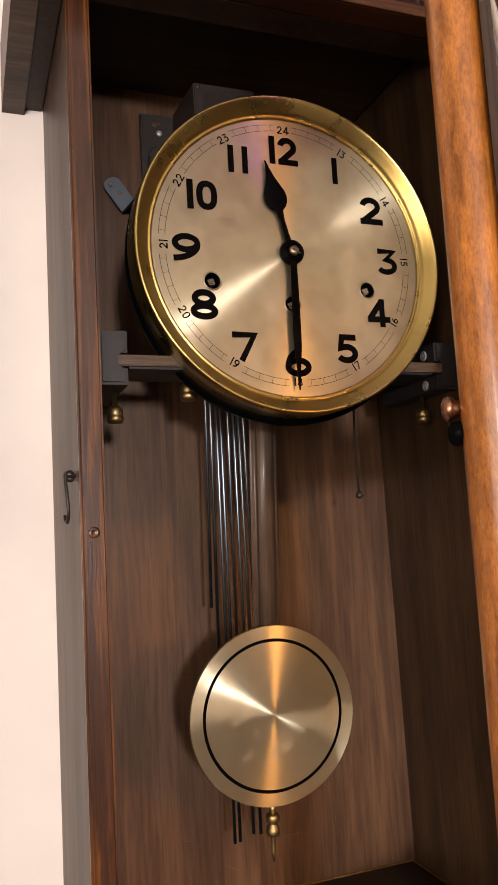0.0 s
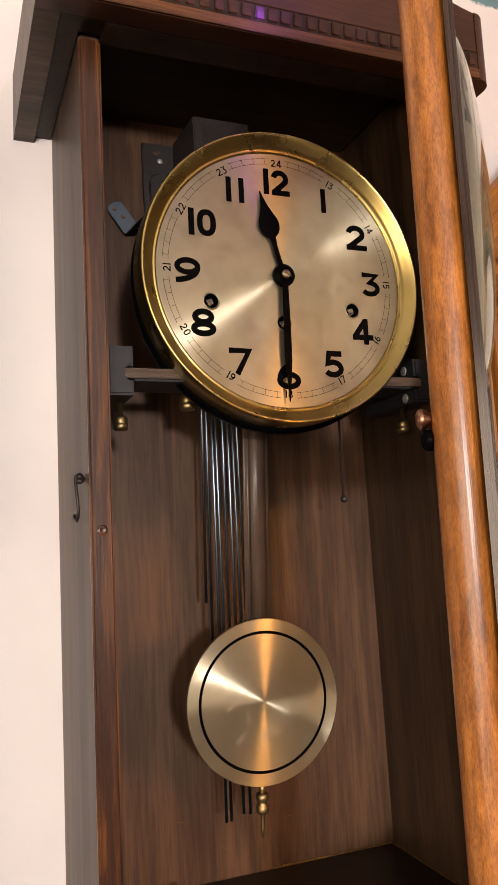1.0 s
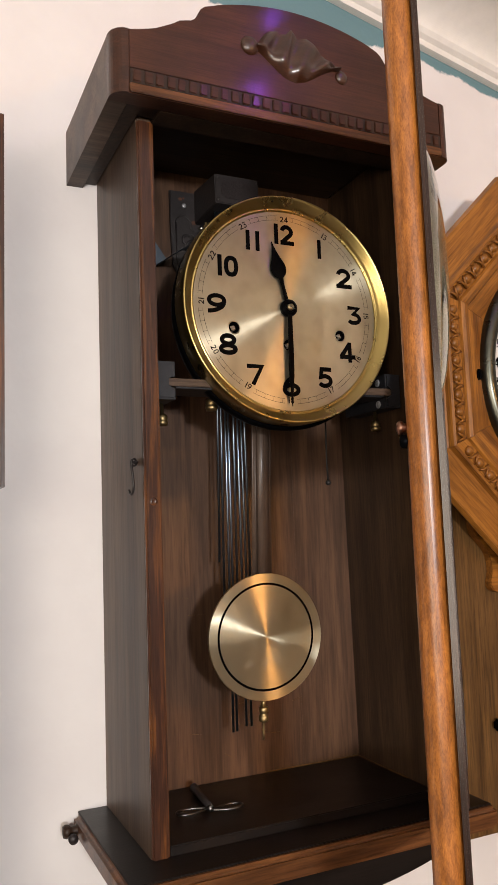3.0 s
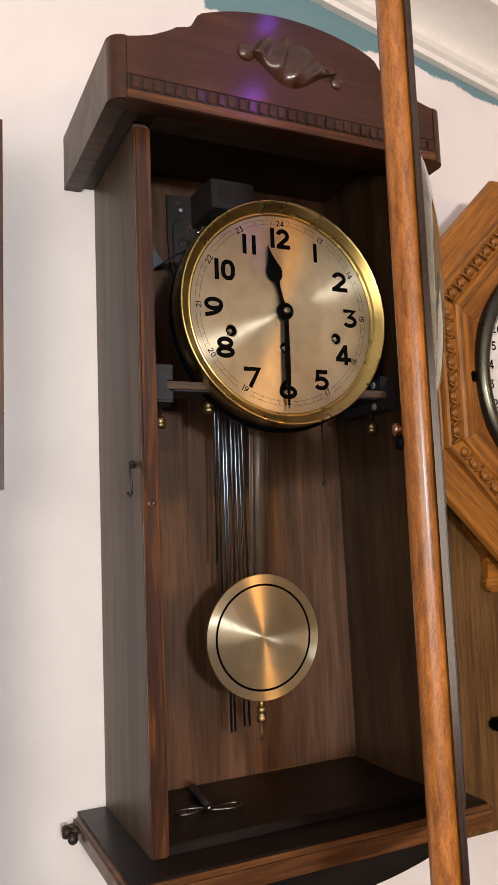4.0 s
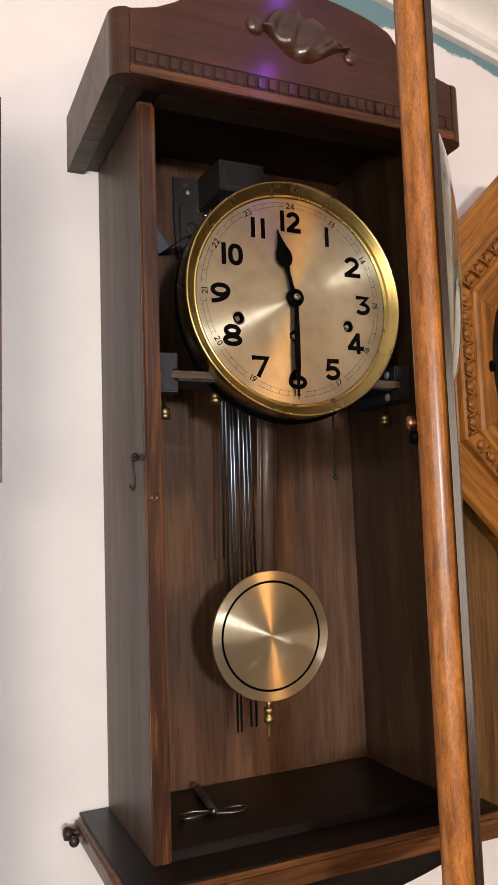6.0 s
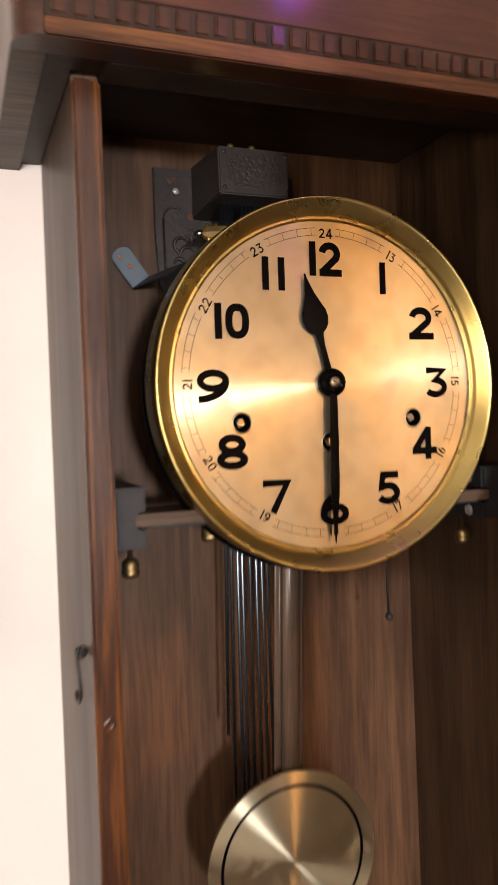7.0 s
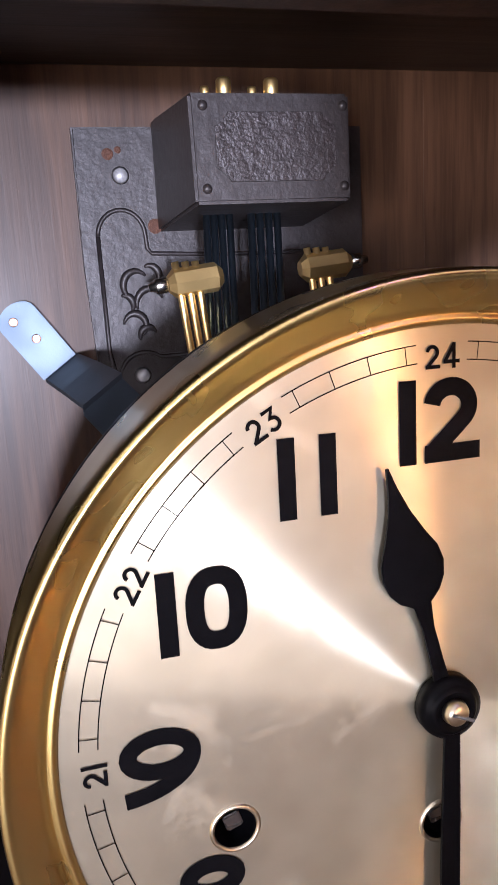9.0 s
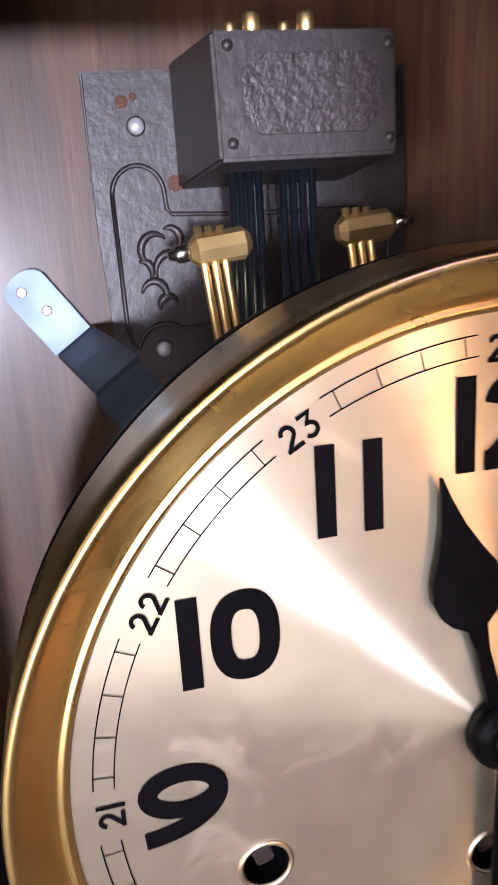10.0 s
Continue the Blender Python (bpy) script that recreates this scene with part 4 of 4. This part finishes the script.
# ---- pendulum ----
def pendulum():
    top = Vector((0.0, -0.070, 1.572))
    swing = pose(*top) @ pose(0, 0, 0, 0, 2.1, 0)
    pend = thing("pendulum", top, "wooden pendulum with a round spun brass bob", "pendulum")
    part("rod", box(-0.0102, 0.0102, -0.0045, 0.0045, -0.335, -0.02, 0.0042, 6), RODWOOD, pend, "flat grey-brown wooden rod", swing, True)
    face = swing @ facing(0, -0.0085, -0.3425)
    bob = part("bob", lathe([(0, 0.0010), (0.0575, 0.0010), (0.0575, 0.0006), (0, 0.0006)], 128), BOB, pend, "round spun brass bob", face)
    part("rim", lathe([(0.0572, 0.0011), (0.0577, 0.0004), (0.0578, -0.001), (0.0565, -0.003), (0.030, -0.0075), (0, -0.0085)], 128), BRASSOLD, bob, "rounded brass back", face, True)
    part("groove", lathe([(0.0470, 0.0011), (0.0472, 0.0013), (0.0489, 0.0013), (0.0491, 0.0011)], 128), INK, bob, "black painted ring", face)
    nut = swing @ pose(0, -0.002, -0.400)
    stem = part("stem", lathe([(0, 0), (0.0024, 0), (0.0024, -0.0055), (0.0014, -0.006), (0.0014, -0.030), (0.0007, -0.036), (0, -0.036)], 18), BRASSOLD, pend, "threaded brass stem", nut, True)
    part("rating_nut", lathe([(0, -0.0065), (0.0040, -0.0065), (0.0046, -0.008), (0.0046, -0.0105), (0.0034, -0.012), (0.0034, -0.0135), (0.0046, -0.0150), (0.0046, -0.0185), (0.0036, -0.0200), (0, -0.0200)], 24), BRASSOLD, stem, "ridged brass rating nut", nut, True)


pendulum()


# ---- winding key on the case floor ----
def winding_key():
    z = 1.0848
    key = thing("winding_key", (-0.07, -0.07, 1.083), "bright double-loop winding key lying on the case floor", "clock key")
    for q in (-1, 1):
        loop = [(-0.0705 + q * (0.0155 - 0.0145 * math.cos(t)), -0.0715 - q * 0.0062 * 0.5 + 0.0085 * math.sin(t) * math.sin(t / 2), z + 0.0003) for t in np.linspace(0.15, 2 * math.pi - 0.15, 28)]
        part("wire_loop", tube(loop, 0.0011, 8), GUN, key, "bent wire loop", None, True)
    part("collar", lathe([(0, -0.003), (0.0028, -0.003), (0.0028, 0.003), (0, 0.003)], 16), GUN, key, "", pose(-0.0705, -0.0715, z + 0.0012, 90, 0, 20), True)
    part("shaft", tube([(-0.0705, -0.0715, z + 0.002), (-0.0660, -0.030, z + 0.002), (-0.0648, -0.016, z + 0.002)], [0.0030, 0.0034, 0.0042], 14), IRON, key, "dark steel key shaft", None, True)


winding_key()


# ---- octagonal oak clock on the same wall ----
def octagon_clock():
    cx, cz = 0.4245, 1.4945
    clock = thing("octagon_clock", (cx, -0.02, 0.98), "golden oak octagonal calendar wall clock with egg moulding", "wall clock")
    t22 = math.tan(math.pi / 8)
    prof = [(0.190, -0.039), (0.196, 0.026), (0.2405, 0.034), (0.2425, 0.038), (0.2400, 0.044), (0.210, 0.055), (0.207, 0.060), (0.204, 0.061), (0.202, 0.056), (0.186, 0.056), (0.184, 0.059), (0.180, 0.0605), (0.175, 0.0595), (0.172, 0.054), (0.140, 0.050), (0.140, -0.039)]
    egg = bmesh.new()
    bmesh.ops.create_uvsphere(egg, u_segments=12, v_segments=8, radius=1.0, matrix=Matrix.Diagonal((0.0060, 0.0056, 0.0038, 1)))
    dart = bmesh.new()
    for s in (-1, 1):
        tube([(-0.0066, s * 0.0004, 0.001), (-0.001, s * 0.0010, 0.0030), (0.004, s * 0.0030, 0.0034), (0.0072, s * 0.0058, 0.0015)], [0.0012, 0.0014, 0.0013, 0.0008], 8, dart)
    egg_mesh = dart_mesh = None
    for k in range(8):
        m = facing(cx, -0.022, cz) @ pose(0, 0, 0, 0, 0, 45 * k)
        bm = bmesh.new()
        ends = [[bm.verts.new((a, s * (a * t22 - 0.0002), h)) for a, h in prof] for s in (-1, 1)]
        bm.faces.new(ends[0]), bm.faces.new(ends[1][::-1])
        for i in range(len(prof)):
            j = (i + 1) % len(prof)
            bm.faces.new((ends[0][i], ends[0][j], ends[1][j], ends[1][i]))
        # the wood's figure runs along each segment, so the piece keeps its own axes
        seg = part("frame_segment", bm, OAKALONG, clock, "", m)
        for i in range(8):
            at = m @ pose(0.194, (i - 3.5) * 0.0190, 0.0565)
            if egg_mesh is None:
                one = part("egg", egg, OAKALONG, seg, "", at, True)
                two = part("dart", dart, OAKALONG, seg, "", at @ pose(0, 0.0093, 0), True)
                egg_mesh, dart_mesh = one.data, two.data
            else:
                for name, mesh, here in (("egg", egg_mesh, at), ("dart", dart_mesh, at @ pose(0, 0.0093, 0))):
                    ob = new(name, mesh)
                    ob.parent, ob.matrix_basis = seg, here
                    ob.matrix_parent_inverse = m.inverted()
    face = facing(cx, -0.062, cz)
    rim = [(0.1265, -0.006), (0.1275, 0.002), (0.130, 0.006), (0.134, 0.008), (0.137, 0.015), (0.143, 0.021), (0.150, 0.022), (0.1550, 0.017), (0.1575, 0.010), (0.1575, 0.0), (0.140, -0.006)]
    bez = part("bezel", lathe(rim, 128, True), PEWTER, clock, "dull nickel bezel", face, True)
    part("catch", box(-0.003, 0.003, -0.006, 0.006, 0.0, 0.008, 0.0015), BLACK, bez, "small dark bezel catch", face @ pose(-0.1600, -0.004, 0.008))
    face = facing(cx, -0.050, cz)
    dial = part("dial", lathe([(0, 0.001), (0.139, 0.001), (0.139, -0.004), (0, -0.004)], 96), PAPER, clock, "white enamelled calendar dial", face)
    for n in range(1, 32):
        a = radians(90 - 360 / 31 * n)
        part("day_figure", numeral(str(n), 0.0115, 0.17), INK, dial, "", face @ pose(0.1165 * math.cos(a), 0.1165 * math.sin(a), 0.0013))
    part("lower_case", box(0.206, 0.639, 0.0175, -0.034, 0.985, 1.36, 0.002), OAKPANEL, clock, "pale oak lower case")
    for q in (-1, 1):
        bend = [(0.150, 1.346), (0.158, 1.343), (0.163, 1.335), (0.164, 1.324), (0.160, 1.313), (0.151, 1.303), (0.143, 1.293), (0.139, 1.281), (0.139, 1.268), (0.142, 1.258), (0.140, 1.251), (0.133, 1.247)]
        ear = [(0.09, 1.346)]
        for i in range(len(bend) - 1):
            p0, p1, p2, p3 = (Vector(bend[max(0, min(len(bend) - 1, i + o))]) for o in (-1, 0, 1, 2))
            ear += [tuple(0.5 * (2 * p1 + (p2 - p0) * q + (2 * p0 - 5 * p1 + 4 * p2 - p3) * q * q + (3 * p1 - p0 - 3 * p2 + p3) * q ** 3)) for q in (0, 0.25, 0.5, 0.75)]
        ear += [bend[-1], (0.09, 1.247)]
        part("scroll_ear", slab([(cx + q * (x - 0.006), z) for x, z in ear], 0.010, 0.0012), OAKX, clock, "scroll-cut oak ear", pose(0, -0.0345, 0, 90))
    part("lower_trim", box(cx - 0.14, cx + 0.14, -0.0345, -0.052, 1.095, 1.108, 0.003), BLACK, clock)


octagon_clock()


# ---- the next clock along the wall ----
def neighbour_clock():
    clock = thing("mantel_wall_clock", (-0.40, -0.02, 1.0), "dark brown wooden wall clock case with a rounded crown", "wall clock")
    part("body", box(-0.535, -0.262, 0.0175, -0.085, 1.02, 1.66, 0.004, 3), CASE, clock, "dark wooden case")
    part("crown", box(-0.548, -0.2462, 0.0175, -0.100, 1.36, 1.697, 0.010, 4), STILE, clock, "rounded dark crown")
    part("base", box(-0.550, -0.252, 0.0175, -0.105, 0.99, 1.02, 0.006, 3), STILE, clock, "dark base board")


neighbour_clock()
